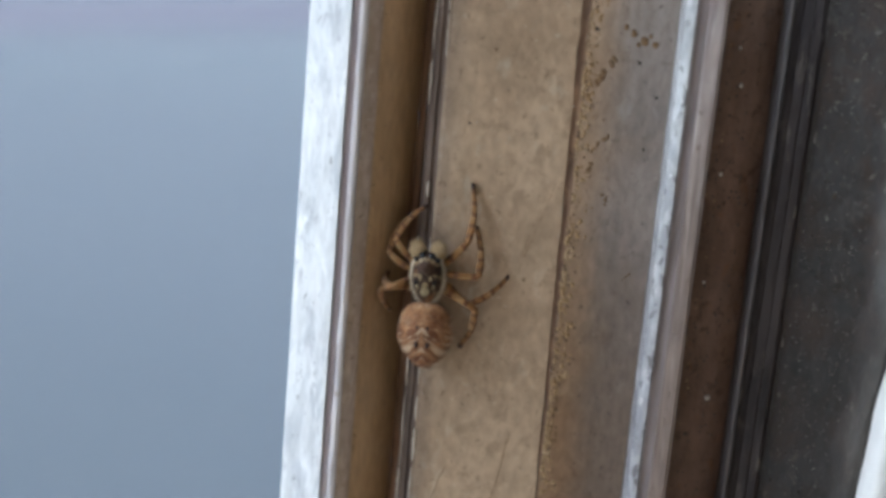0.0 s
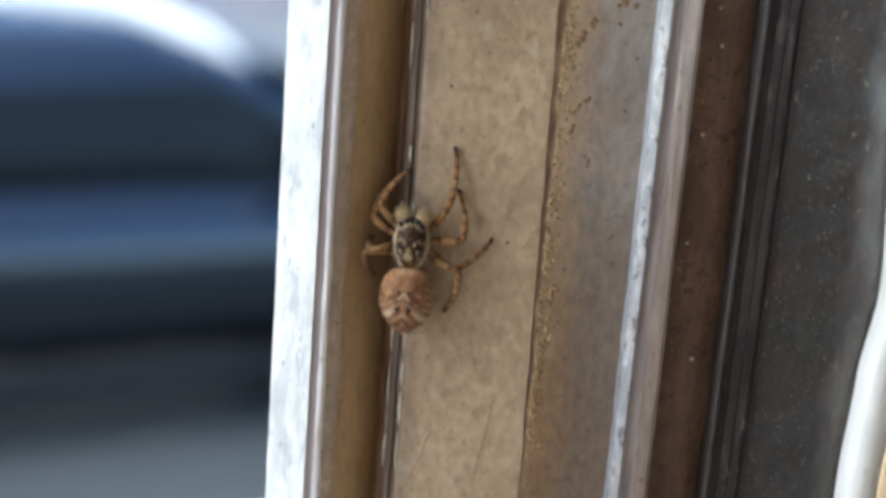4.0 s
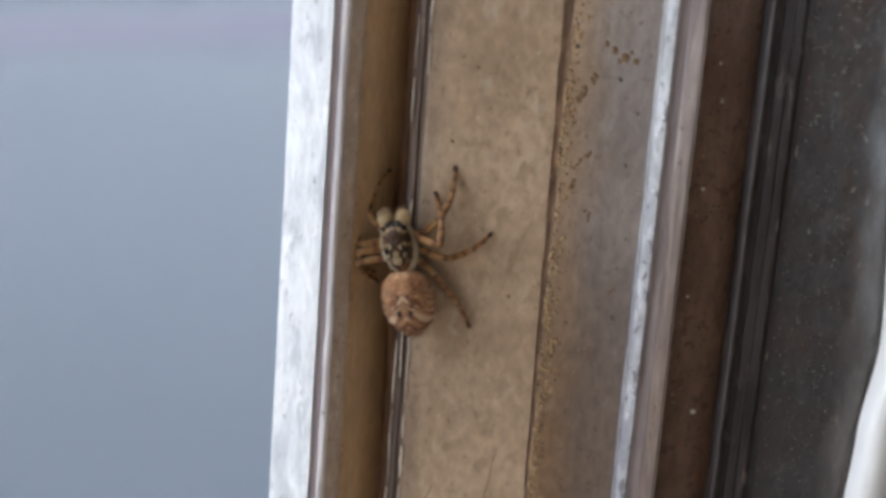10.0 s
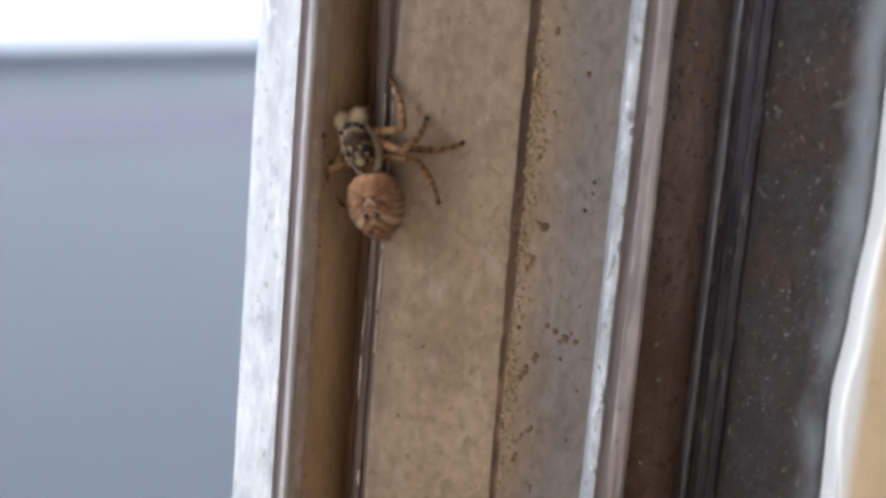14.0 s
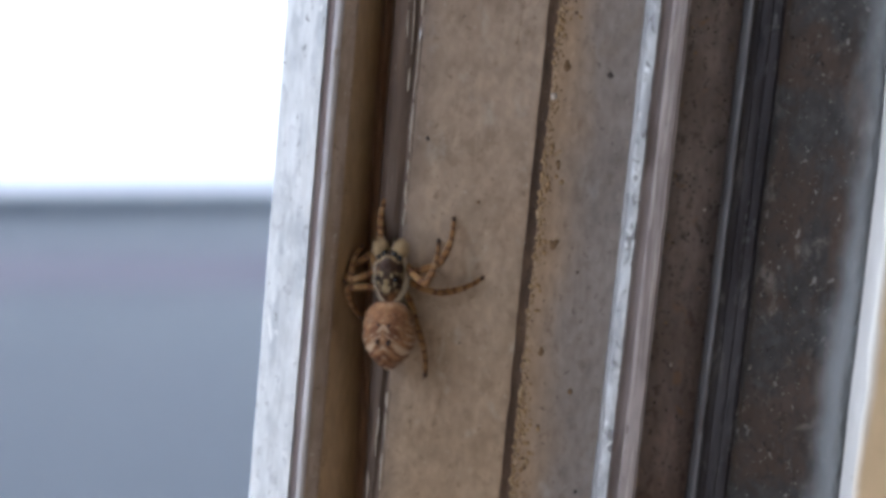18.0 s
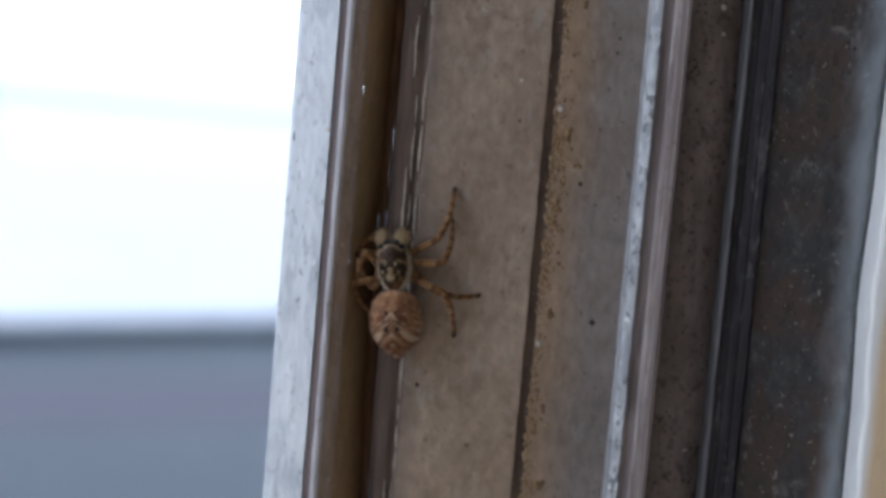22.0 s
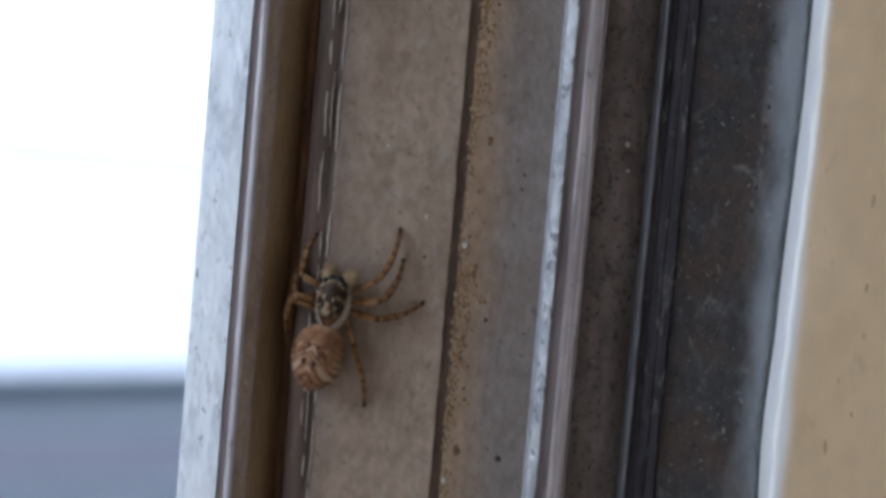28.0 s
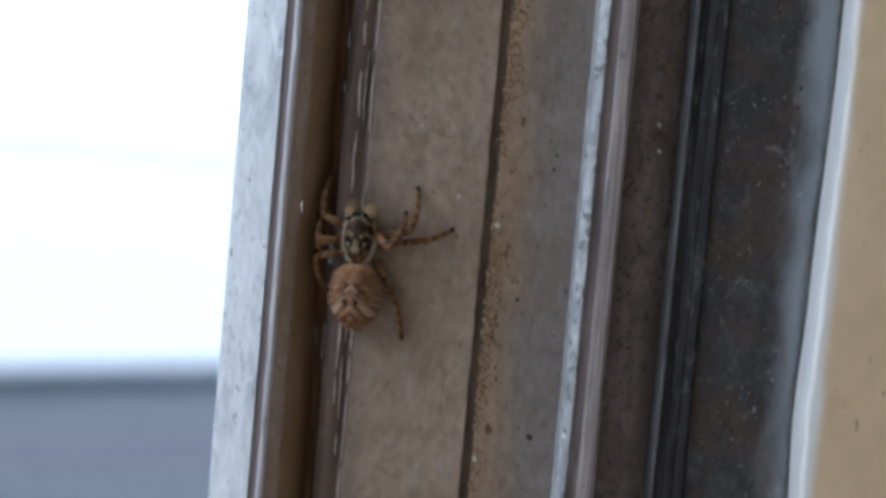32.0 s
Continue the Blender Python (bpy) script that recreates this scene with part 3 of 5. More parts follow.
def sheet(name, columns, material, parent, low=-40.0, high=1510.0, kind="", rough=0.0, seed=0.0, label="", category=""):
    """A lumpy sheet along the jamb: columns of (x, depth) in mm as functions of height; a closed body 3 mm thick."""
    zs = [low]
    while zs[-1] < 150:
        zs.append(zs[-1] + 0.8)
    zs += [200, 300, 500, 800, high]
    bm = bmesh.new()
    rows = []
    for z in zs:
        row = []
        for k, (fx, fd) in enumerate(columns):
            x, d = fx(z), fd(z)
            if rough and z < 151:
                d += rough * min(1.0, k / 2.0, (len(columns) - 1 - k) / 2.0) * (noise.noise((x * 0.55 + seed, z * 0.40, 3.0)) + 0.6 * noise.noise((x * 1.6 + seed, z * 1.3, 5.0)))
            row.append(bm.verts.new((x * MM, d * MM, z * MM)))
        back = [bm.verts.new((row[-1].co.x, 4 * MM, z * MM)), bm.verts.new((row[0].co.x, 4 * MM, z * MM))]
        rows.append(row + back)
    n = len(rows[0])
    for a, b in zip(rows, rows[1:]):
        for k in range(n):
            bm.faces.new((a[k], a[(k + 1) % n], b[(k + 1) % n], b[k]))
    bm.faces.new(rows[0])
    bm.faces.new(rows[-1][::-1])
    bmesh.ops.recalc_face_normals(bm, faces=bm.faces[:])
    ob = part(name, bm, material, parent, label)
    return tagged(ob, "", category, "", kind)


def at(v):
    return lambda z: v


def rim(z):
    """Where the mould ends and the grey paint shows, in mm."""
    return edge(z) - 1.9 + 0.7 * noise.noise((0.3, z * 0.11, 0.0)) + 0.35 * noise.noise((0.3, z * 0.45, 2.0))


def along(k, off=0.0):
    """A column a share k of the way from the gasket to the plaster edge."""
    return lambda z: 35.5 + (rim(z) - 35.5) * k + off


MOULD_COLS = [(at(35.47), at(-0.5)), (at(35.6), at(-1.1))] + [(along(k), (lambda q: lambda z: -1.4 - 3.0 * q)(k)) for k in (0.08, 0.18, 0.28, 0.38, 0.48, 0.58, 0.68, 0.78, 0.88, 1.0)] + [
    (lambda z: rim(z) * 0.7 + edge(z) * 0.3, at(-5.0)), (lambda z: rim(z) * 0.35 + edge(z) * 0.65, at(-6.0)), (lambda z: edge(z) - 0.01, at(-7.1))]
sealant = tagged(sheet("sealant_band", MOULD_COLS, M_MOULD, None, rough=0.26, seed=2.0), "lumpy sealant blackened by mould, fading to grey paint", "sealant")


def nose(z):
    """How wide the white runs round the edge, in mm: wider low down."""
    t = min(max((36 - z) / 24, 0), 1)
    return 0.32 + 1.83 * t * t * (3 - 2 * t) + 0.10 * noise.noise((0.1, z * 0.3, 5.0))


NOSE_COLS = [(edge, at(-7.0)), (lambda z: edge(z) - 0.02, at(-7.8)), (lambda z: edge(z) + 0.0, at(-8.6)), (lambda z: edge(z) + 0.08, at(-9.3)), (lambda z: edge(z) + 0.22, at(-9.8)),
             (lambda z: edge(z) + 0.42, at(-10.06)), (lambda z: edge(z) + nose(z), lambda z: -10.06 - 0.2 * (nose(z) - 0.42))]
tagged(sheet("plaster_edge", NOSE_COLS, M_WHITEEDGE, None, rough=0.06, seed=8.0), "white rounded plaster edge, slightly wavy", "plaster", kind="structure")
WALL_COLS = [(lambda z: edge(z) + nose(z) - 0.1, at(-9.8)), (lambda z: edge(z) + nose(z) + 0.02, lambda z: -10.08 - 0.2 * (nose(z) - 0.42)), (lambda z: edge(z) + nose(z) + 0.3, lambda z: -10.15 - 0.2 * (nose(z) - 0.42)),
             (at(46), at(-10.9)), (at(48), at(-11.3)), (at(51), at(-11.9)), (at(55), at(-12.7)), (at(60), at(-13.6)), (at(90), at(-16.0)), (at(300), at(-16.0))]
wall_near = tagged(sheet("wall_near", WALL_COLS, M_CREAM, None), "cream painted plaster wall with small brown flecks", "wall", kind="structure")

# the rest of the wall round the window, and an unseen made-up terrace
def slab(name, x0, x1, y0, y1, z0, z1, material, label, m=None, category="wall"):
    ob = part(name, box(x0, x1, y0, y1, z0, z1, 0.004), material, None, smooth=False, m=m)
    return tagged(ob, label, category, "", "structure")


slab("wall_right", 0.0425, 2.4, 0.006, 0.20, GROUND, 1.9, M_RENDER, "cream rendered house wall beside the window")
slab("wall_right_inner", 0.302, 2.4, -0.016, 0.005, -1.0, 1.9, M_CREAM, "cream painted inner wall beside the window")
LEFT = Matrix.Translation((0, 0, 0)) @ PLAN
slab("wall_left", -2.2, -OPEN_W - 0.037, 0.006, 0.20, GROUND, 1.9, M_RENDER, "cream rendered house wall past the window", LEFT)
slab("wall_under", -OPEN_W - 0.036, -0.02, 0.006, 0.20, GROUND, -0.042, M_RENDER, "cream rendered wall under the window sill", LEFT)
slab("wall_over", -OPEN_W - 0.036, -0.02, 0.006, 0.20, OPEN_H + 0.036, 1.9, M_RENDER, "cream rendered wall over the window", LEFT)
slab("terrace_floor", -2.3, 2.4, -3.0, -0.02, -1.14, -1.0, M_TILE, "tan tiled terrace floor", None, "floor")
# Unseen slab and walls, added to keep light off the jamb.
slab("ceiling", -2.3, 2.4, -3.2, 0.22, 1.92, 2.1, M_WHITEWALL, "unseen white slab added overhead to hold back skylight", None, "ceiling")
slab("added_wall_side", 2.41, 2.6, -3.2, 0.2, GROUND, 1.9, M_RENDER, "unseen cream wall added to close off light at the right")
slab("added_wall_back", -2.3, 2.4, -3.2, -3.0, GROUND, 1.9, M_RENDER, "unseen cream wall added to close off light behind the camera")

# ---- the street outside ----
ground = part("ground", box(-400, 400, -400, 400, GROUND - 0.3, GROUND), M_ASPHALT, None, smooth=False)
tagged(ground, "grey worn asphalt street", "road", "", "structure")


def street(name, a, b, width, z0, z1, material, label, category):
    """A band on the ground from a to b (x, y), lying to the far side of that line."""
    p, q = Vector((*a, 0)), Vector((*b, 0))
    turn = math.atan2(q.y - p.y, q.x - p.x)
    ob = part(name, box(0, (q - p).length, 0, width, z0, z1, 0.01), material, None, smooth=False, m=Matrix.Translation(p) @ Matrix.Rotation(turn, 4, "Z"))
    return tagged(ob, label, category, "", "structure")


street("pavement_strip", (-16.0, 5.5), (12.0, 20.2), 1.5, GROUND - 0.05, GROUND + 0.004, M_STRIP, "faint pinkish paver strip set in the asphalt", "pavement")
street("kerb", (-17.5, 6.2), (73.0, 69.8), 0.3, GROUND - 0.1, GROUND + 0.13, M_KERB, "dark concrete kerb along the street", "kerb")
street("pavement", (-17.68, 6.45), (72.82, 70.05), 260.0, GROUND - 0.1, GROUND + 0.104, M_PALEPAVE, "very pale sunlit concrete square beyond the kerb", "pavement")
# Made-up wall that keeps the background white where the sky is dimmer.
facade = tagged(new("white_backdrop"), "made-up long white building filling the background with white", "building")
facade.matrix_world = pose(-10, 62, GROUND + 0.1, 0, 0, -14)
part("wall", box(-70, 20, 0.0, 9, 0, 24, 0.03), M_WHITEWALL, facade, smooth=False)
part("plinth", box(-70.1, 20.1, -0.12, -0.004, 0, 0.9, 0.02), M_PALEPAVE, facade, smooth=False)
part("roof", box(-70.5, 20.5, -0.5, 9.5, 24.0, 24.5, 0.03), M_WHITEWALL, facade, smooth=False)
post = tagged(new("lamp_post"), "slim white lamp post on the square", "lamp post")
post.matrix_world = pose(-8.2, 36.0, GROUND + 0.1)
bm = bmesh.new()
bmesh.ops.create_cone(bm, cap_ends=True, segments=16, radius1=0.10, radius2=0.07, depth=5.0, matrix=Matrix.Translation((0, 0, 2.5)))
part("pole", bm, M_WHITEWALL, post)
part("base", box(-0.16, 0.16, -0.16, 0.16, 0, 0.35, 0.02), M_WHITEWALL, post, smooth=False)
part("lantern", box(-0.14, 0.14, -0.14, 0.14, 5.0, 5.45, 0.03), M_WHITEWALL, post, smooth=False)


M_OCHRE = surface("ochre_crust", [(0.3, (0.226, 0.14, 0.0645)), (0.5, (0.338, 0.225, 0.112)), (0.72, (0.47, 0.351, 0.215))], 700, 8, rough=(0.65, 0.9), bump=0.6, bump_scale=2200, bump_depth=0.0002)
M_CRUSTBROWN = surface("dark_brown_crust", [(0.3, (0.05, 0.03, 0.018)), (0.7, (0.13, 0.085, 0.05))], 900, 6, rough=(0.7, 0.9), bump=0.6, bump_scale=2500, bump_depth=0.0002)
M_BLACKMOULD = surface("black_mould", [(0.35, (0.012, 0.009, 0.007)), (0.5, (0.035, 0.026, 0.02)), (0.65, (0.075, 0.06, 0.048))], 900, 8, rough=(0.7, 0.95), bump=0.9, bump_scale=1800, bump_depth=0.0003)
M_BLOOM = surface("pale_mould_bloom", [(0.35, (0.07, 0.058, 0.048)), (0.65, (0.17, 0.15, 0.13))], 1100, 8, rough=(0.7, 0.9), bump=0.8, bump_scale=2200, bump_depth=0.0003)


# ---- dirt on the jamb: specks, stains and flakes where they lie ----
def blob(r, seed, tall=0.25, long=1.0, n=14):
    """A flat irregular crumb with a raised middle, facing the camera side."""
    bm = bmesh.new()
    outer, inner = [], []
    for k in range(n):
        a = 2 * math.pi * k / n
        q = r * (1 + 0.45 * noise.noise((math.cos(a) * 1.3 + seed, math.sin(a) * 1.3, seed * 0.7)))
        outer.append(bm.verts.new((q * math.cos(a) * MM, 0.05 * MM, q * long * math.sin(a) * MM)))
        inner.append(bm.verts.new((0.6 * q * math.cos(a) * MM, -r * tall * MM, 0.6 * q * long * math.sin(a) * MM)))
    top = bm.verts.new((0, -r * tall * 1.25 * MM, 0))
    for k in range(n):
        j = (k + 1) % n
        bm.faces.new((outer[k], outer[j], inner[j], inner[k]))
        bm.faces.new((inner[k], inner[j], top))
    bm.faces.new(outer[::-1])
    return bm


def fleck(name, x, z, r, material, depth=0.0, tall=0.25, long=1.0, turn=0.0, seed=0.0):
    ob = part(name, blob(r, seed + x * 0.37 + z * 0.11, tall, long), material, jamb)
    ob.matrix_basis = Matrix.Translation((x * MM, depth * MM, z * MM - Z0)) @ Matrix.Rotation(radians(turn), 4, "Y")
    return ob


for x, z, r in ((19.5, 38.1, 0.26), (22.8, 35.9, 0.16), (24.0, 49.4, 0.17), (23.5, 47.3, 0.20), (23.3, 81.3, 0.26), (24.0, 48.6, 0.15), (10.3, 75.4, 0.17), (23.4, 103.0, 0.14),
                (23.3, 101.9, 0.15), (21.4, 91.8, 0.20), (13.2, 105.0, 0.10), (24.3, 33.5, 0.12),
                (23.8, 29.6, 0.13), (22.4, 66.4, 0.13), (11.2, 30.5, 0.11), (16.0, 47.0, 0.09), (14.1, 60.2, 0.10), (12.2, 84.6, 0.09), (24.4, 91.0, 0.11), (16.4, 96.2, 0.12)):
    fleck("dark_speck", x, z, r, M_DARKSPOT, -0.02, 0.18)
for x, z, r in ((22.2, 38.0, 0.26), (23.0, 37.5, 0.34), (23.8, 37.3, 0.28), (21.6, 38.4, 0.20), (23.4, 37.9, 0.18), (22.6, 37.2, 0.16), (14.5, 71.0, 0.14), (22.8, 57.2, 0.2), (12.6, 36.0, 0.12), (16.2, 19.0, 0.12)):
    fleck("brown_smudge", x, z, r, M_TANSPOT, -0.035, 0.04, 1.2)
scatter = random.Random(5)
for x, z, r, g, a in ((20.0, 28.0, 0.42, 1.5, 12), (20.9, 30.2, 0.30, 2.2, 50), (20.3, 29.4, 0.24, 2.0, 40), (20.2, 34.6, 0.55, 1.5, 30), (20.9, 35.8, 0.40, 1.4, 20), (21.5, 25.5, 0.18, 2.6, 5),
                      (21.2, 26.0, 0.14, 1.2, 60), (20.7, 45.8, 0.50, 0.8, 0), (20.1, 43.4, 0.35, 1.4, 15), (20.4, 68.3, 0.50, 1.1, 0), (20.3, 60.1, 0.42, 1.2, 20), (20.1, 74.4, 0.35, 1.3, 0),
                      (20.0, 81.6, 0.55, 1.0, 10), (20.2, 95.5, 0.50, 1.2, 0), (19.9, 90.0, 0.40, 1.8, 0), (20.6, 105.4, 0.36, 1.2, 0), (19.5, 9.4, 0.40, 1.8, 10), (19.6, 6.6, 0.46, 1.6, 0),
                      (19.4, 20.5, 0.30, 1.6, 0), (23.7, 19.9, 0.16, 3.0, 38)):
    for k in range(5):
        t = (k - 2) / 2 * (g - 0.6) * r * 0.9
        fleck("rust_stain", x + t * math.sin(radians(a)) + scatter.uniform(-0.3, 0.3) * r, z + t * math.cos(radians(a)) + scatter.uniform(-0.3, 0.3) * r, r * scatter.uniform(0.30, 0.60), M_TANSPOT,
              -0.045, tall=0.05, long=scatter.uniform(0.8, 1.8), turn=a + scatter.uniform(-30, 30), seed=k)
for x, z, r, d in ((30.8, 10.9, 0.20, 0.05), (30.2, 34.9, 0.17, 0.05), (29.8, 37.6, 0.12, 0.03), (29.6, 28.3, 0.14, 0.03), (31.0, 106.0, 0.22, 0.05), (31.2, 104.0, 0.16, 0.05), (16.3, 99.3, 0.20, 0.0),
                   (30.2, 60.0, 0.14, 0.05), (19.3, 79.4, 0.25, -0.1), (19.4, 97.4, 0.30, -0.1), (31.4, 72.0, 0.12, 0.05), (28.8, 90.4, 0.12, 0.05), (29.4, 20.0, 0.13, 0.05), (13.0, 104.4, 0.16, 0.0)):
    fleck("pale_grit", x, z, r, M_PALESPOT, d)
for x, z, r, d, g in ((35.9, 60.7, 0.20, -1.9, 1.5), (35.7, 32.0, 0.10, -1.7, 4.0), (35.2, 87.3, 0.14, -0.9, 1.3), (35.1, 86.0, 0.13, -0.9, 1.6), (35.8, 72.3, 0.16, -1.8, 2.0), (35.5, 57.0, 0.10, -1.2, 3.0), (35.6, 16.2, 0.12, -1.4, 3.5)):
    fleck("mould_fleck", x, z, r, M_BLOOM, d + 0.25, 0.2, g)
for k in range(60):
    x, z = scatter.uniform(44.6, 58), scatter.uniform(35, 140)
    ob = part("brown_fleck", blob(scatter.uniform(0.07, 0.20), k, 0.08, scatter.uniform(1.2, 3.4), 10), M_FLECK, wall_near)
    ob.matrix_basis = Matrix.Translation((x * MM, (-10.62 - 0.2 * (x - 44.6) - 0.02) * MM, z * MM)) @ Matrix.Rotation(radians(scatter.uniform(-15, 15)), 4, "Y")


def scratch(x0, z0, x1, z1, wide, seed):
    """A thin broken smear drawn over the floor from one place to another, in mm."""
    bm = bmesh.new()
    rows = []
    for k in range(25):
        t = k / 24
        w = wide * (0.25 + 0.75 * abs(noise.noise((t * 9, seed, 0.3))) * 2) * math.sin(math.pi * min(max(t, 0.02), 0.98)) ** 0.5
        x = x0 + (x1 - x0) * t + 0.12 * noise.noise((t * 6, seed, 2.0))
        z = z0 + (z1 - z0) * t
        rows.append([bm.verts.new((q * MM, d * MM, z * MM - Z0)) for q, d in ((x - w, 0.03), (x, -0.035), (x + w, 0.03))])
    for a, b in zip(rows, rows[1:]):
        bm.faces.new((a[0], a[1], b[1], b[0]))
        bm.faces.new((a[1], a[2], b[2], b[1]))
    return part("smear", bm, M_TANSPOT, jamb, "thin brown smear on the floor")


for n, (x0, z0, x1, z1, wide) in enumerate(((17.8, 26.5, 15.5, 19.0, 0.05), (16.3, 6.8, 15.0, -0.9, 0.14), (11.7, 3.7, 9.9, -1.6, 0.10), (16.9, 24.5, 15.2, 18.5, 0.03), (13.2, 58.0, 12.4, 50.0, 0.04), (16.6, 88.0, 16.0, 79.0, 0.035))):
    scratch(x0, z0, x1, z1, wide, n * 3.3)
# dark nick on the flange's rim
fleck("nick", -0.45, 93.6, 0.13, M_DARKSPOT, -0.42, 0.2, 4.0)
fleck("nick", 2.1, 94.4, 0.20, M_PALESPOT, -1.72, 0.3, 0.8)

# pale broken paint strands along the seal strip
rng = random.Random(7)
bm = bmesh.new()
for line, depth, chance in ((8.14, 0.34, 0.62), (8.55, 0.28, 0.35), (9.06, 0.04, 0.85)):
    z = 0.0
    while z < 150:
        length = rng.uniform(1.0, 7.0)
        if rng.random() < chance:
            pts = []
            steps = max(3, int(length / 0.35))
            wide = rng.uniform(0.04, 0.10)
            for k in range(steps + 1):
                t = k / steps
                w = wide * (math.sin(math.pi * min(max(t, 0.04), 0.96)) ** 0.5) * (0.7 + 0.6 * rng.random())
                x = line + 0.10 * noise.noise((line, (z + t * length) * 0.35, 0)) + 0.03 * rng.uniform(-1, 1)
                y = depth - 0.02 + 0.05 * noise.noise((line, (z + t * length) * 0.6, 4))
                pts.append([bm.verts.new((q[0] * MM, q[1] * MM, (z + t * length) * MM)) for q in ((x - w, y + 0.1), (x, y - 0.05), (x + w, y + 0.1))])
            for a, b in zip(pts, pts[1:]):
                bm.faces.new((a[0], a[1], b[1], b[0]))
                bm.faces.new((a[1], a[2], b[2], b[1]))
        z += length + rng.uniform(0.1, 1.2)
strands = part("paint_strands", bm, M_FLAKE, jamb, "pale broken paint strands along the seal")
strands.matrix_basis = Matrix.Translation((0, 0, -Z0))
tagged(strands, kind="stuff")

# crust of ochre dirt along the joint, and grit strewn over the floors
rng = random.Random(11)


def crumbs(name, count, place, size, material, label, low=0.15, high=0.4, owner=None):
    """Many small grains as one body; place gives x, depth, z in mm."""
    verts, faces = [], []
    for _ in range(count):
        x, d, z = place(rng)
        r = size(rng)
        base = len(verts)
        spin = rng.uniform(0, 6.3)
        for k in range(5):
            a = spin + k * 1.2566
            q = r * rng.uniform(0.7, 1.2)
            verts.append(((x + q * math.cos(a)) * MM, (d + 0.04) * MM, (z + q * math.sin(a) * 1.2) * MM))
        verts.append((x * MM, (d - r * rng.uniform(low, high)) * MM, z * MM))
        faces += [(base + k, base + (k + 1) % 5, base + 5) for k in range(5)]
    me = bpy.data.meshes.new(name)
    me.from_pydata(verts, [], faces)
    me.materials.append(material)
    ob = new(name, me)
    ob.parent = owner or jamb
    if owner is None:
        ob.matrix_basis = Matrix.Translation((0, 0, -Z0))
    tagged(ob, label, kind="stuff")
    return ob


def z_any(r):
    return r.uniform(-6, 135)


crumbs("joint_crust", 900, lambda r: (19.0 + abs(r.gauss(0, 0.40)), -0.06, z_any(r)), lambda r: r.uniform(0.04, 0.17), M_RUST, "ochre dirt crust along the joint")
crumbs("joint_grit", 700, lambda r: (18.74 + r.gauss(0, 0.20), 0.03, 45 + abs(r.gauss(0, 50)) if r.random() < 0.7 else z_any(r)), lambda r: r.uniform(0.03, 0.10), M_CRUSTBROWN, "dark grit in the joint")
crumbs("floor_grit", 1500, lambda r: (r.uniform(9.6, 24.8), -0.012, z_any(r)), lambda r: r.uniform(0.02, 0.06), M_CRUSTBROWN, "fine dark grit on the channel floor")
crumbs("floor_dust", 700, lambda r: (r.uniform(9.4, 24.8), -0.012, z_any(r)), lambda r: r.uniform(0.02, 0.06), M_PALESPOT, "fine pale dust on the channel floor")
crumbs("inner_grit", 900, lambda r: (r.uniform(28.1, 32.4), 0.03, z_any(r)), lambda r: r.uniform(0.03, 0.12), M_DARKSPOT, "dark grit in the inner channel")
crumbs("joint_flakes", 300, lambda r: (19.08 + abs(r.gauss(0, 0.12)), -0.08, 38 + r.random() ** 0.7 * 70 if r.random() < 0.85 else z_any(r)), lambda r: r.uniform(0.04, 0.14), M_RUST, "flaking ochre crust along the joint")


def crusted(r):
    """A place in the clumps of ochre dirt that hug the joint's far side."""
    while True:
        z = r.uniform(2, 135)
        if noise.noise((2.0, z * 0.16, 0.5)) + 0.5 * noise.noise((2.0, z * 0.6, 3.5)) > r.uniform(-0.35, 0.5) - 0.003 * min(z, 90):
            break
    wide = 0.33 + 0.6 * max(0.0, noise.noise((6.0, z * 0.22, 1.5)) + 0.2)
    return 19.0 + abs(r.gauss(0, wide)), -0.05, z


crumbs("ochre_clumps", 2000, crusted, lambda r: r.choice((0.05, 0.07, 0.10, 0.14, 0.22)), M_OCHRE, "clumps of ochre dirt along the joint", 0.3, 0.8)
crumbs("rust_clumps", 700, crusted, lambda r: r.choice((0.05, 0.07, 0.10, 0.14)), M_CRUSTBROWN, "dark brown clumps along the joint", 0.3, 0.7)


def beside_lip(r):
    """Rust spots in the inner channel, close to the rail."""
    z = z_any(r)
    return 28.55 + abs(r.gauss(0, 0.35)) + 0.2 * noise.noise((1.0, z * 0.3, 0.0)), 0.02, z


crumbs("channel_rust", 420, beside_lip, lambda r: r.choice((0.06, 0.09, 0.13)), M_OCHRE, "rusty ochre spots beside the rail")
crumbs("channel_pits", 420, beside_lip, lambda r: r.choice((0.06, 0.10, 0.15)), M_DARKSPOT, "dark pits beside the rail")


def on_mould(r):
    q = r.random()
    z = z_any(r)
    return 35.7 + (rim(z) - 35.9) * q, -1.70 - 2.95 * q, z


crumbs("pale_mould", 700, on_mould, lambda r: r.choice((0.03, 0.04, 0.05, 0.06, 0.08)), M_BLOOM, "pale flakes on the mould", owner=sealant)
crumbs("black_mould", 900, on_mould, lambda r: r.uniform(0.04, 0.14), M_BLACKMOULD, "black mould grains", owner=sealant)
crumbs("rail_grit", 260, lambda r: (28.0 + abs(r.gauss(0, 0.12)), -0.4, z_any(r)), lambda r: r.uniform(0.05, 0.14), M_DARKSPOT, "dark grit beside the rail")
crumbs("bead_dirt", 500, lambda r: (4.50 + abs(r.gauss(0, 0.10)), -0.85, z_any(r)), lambda r: r.uniform(0.03, 0.09), M_RUST, "brown dirt along the bead")
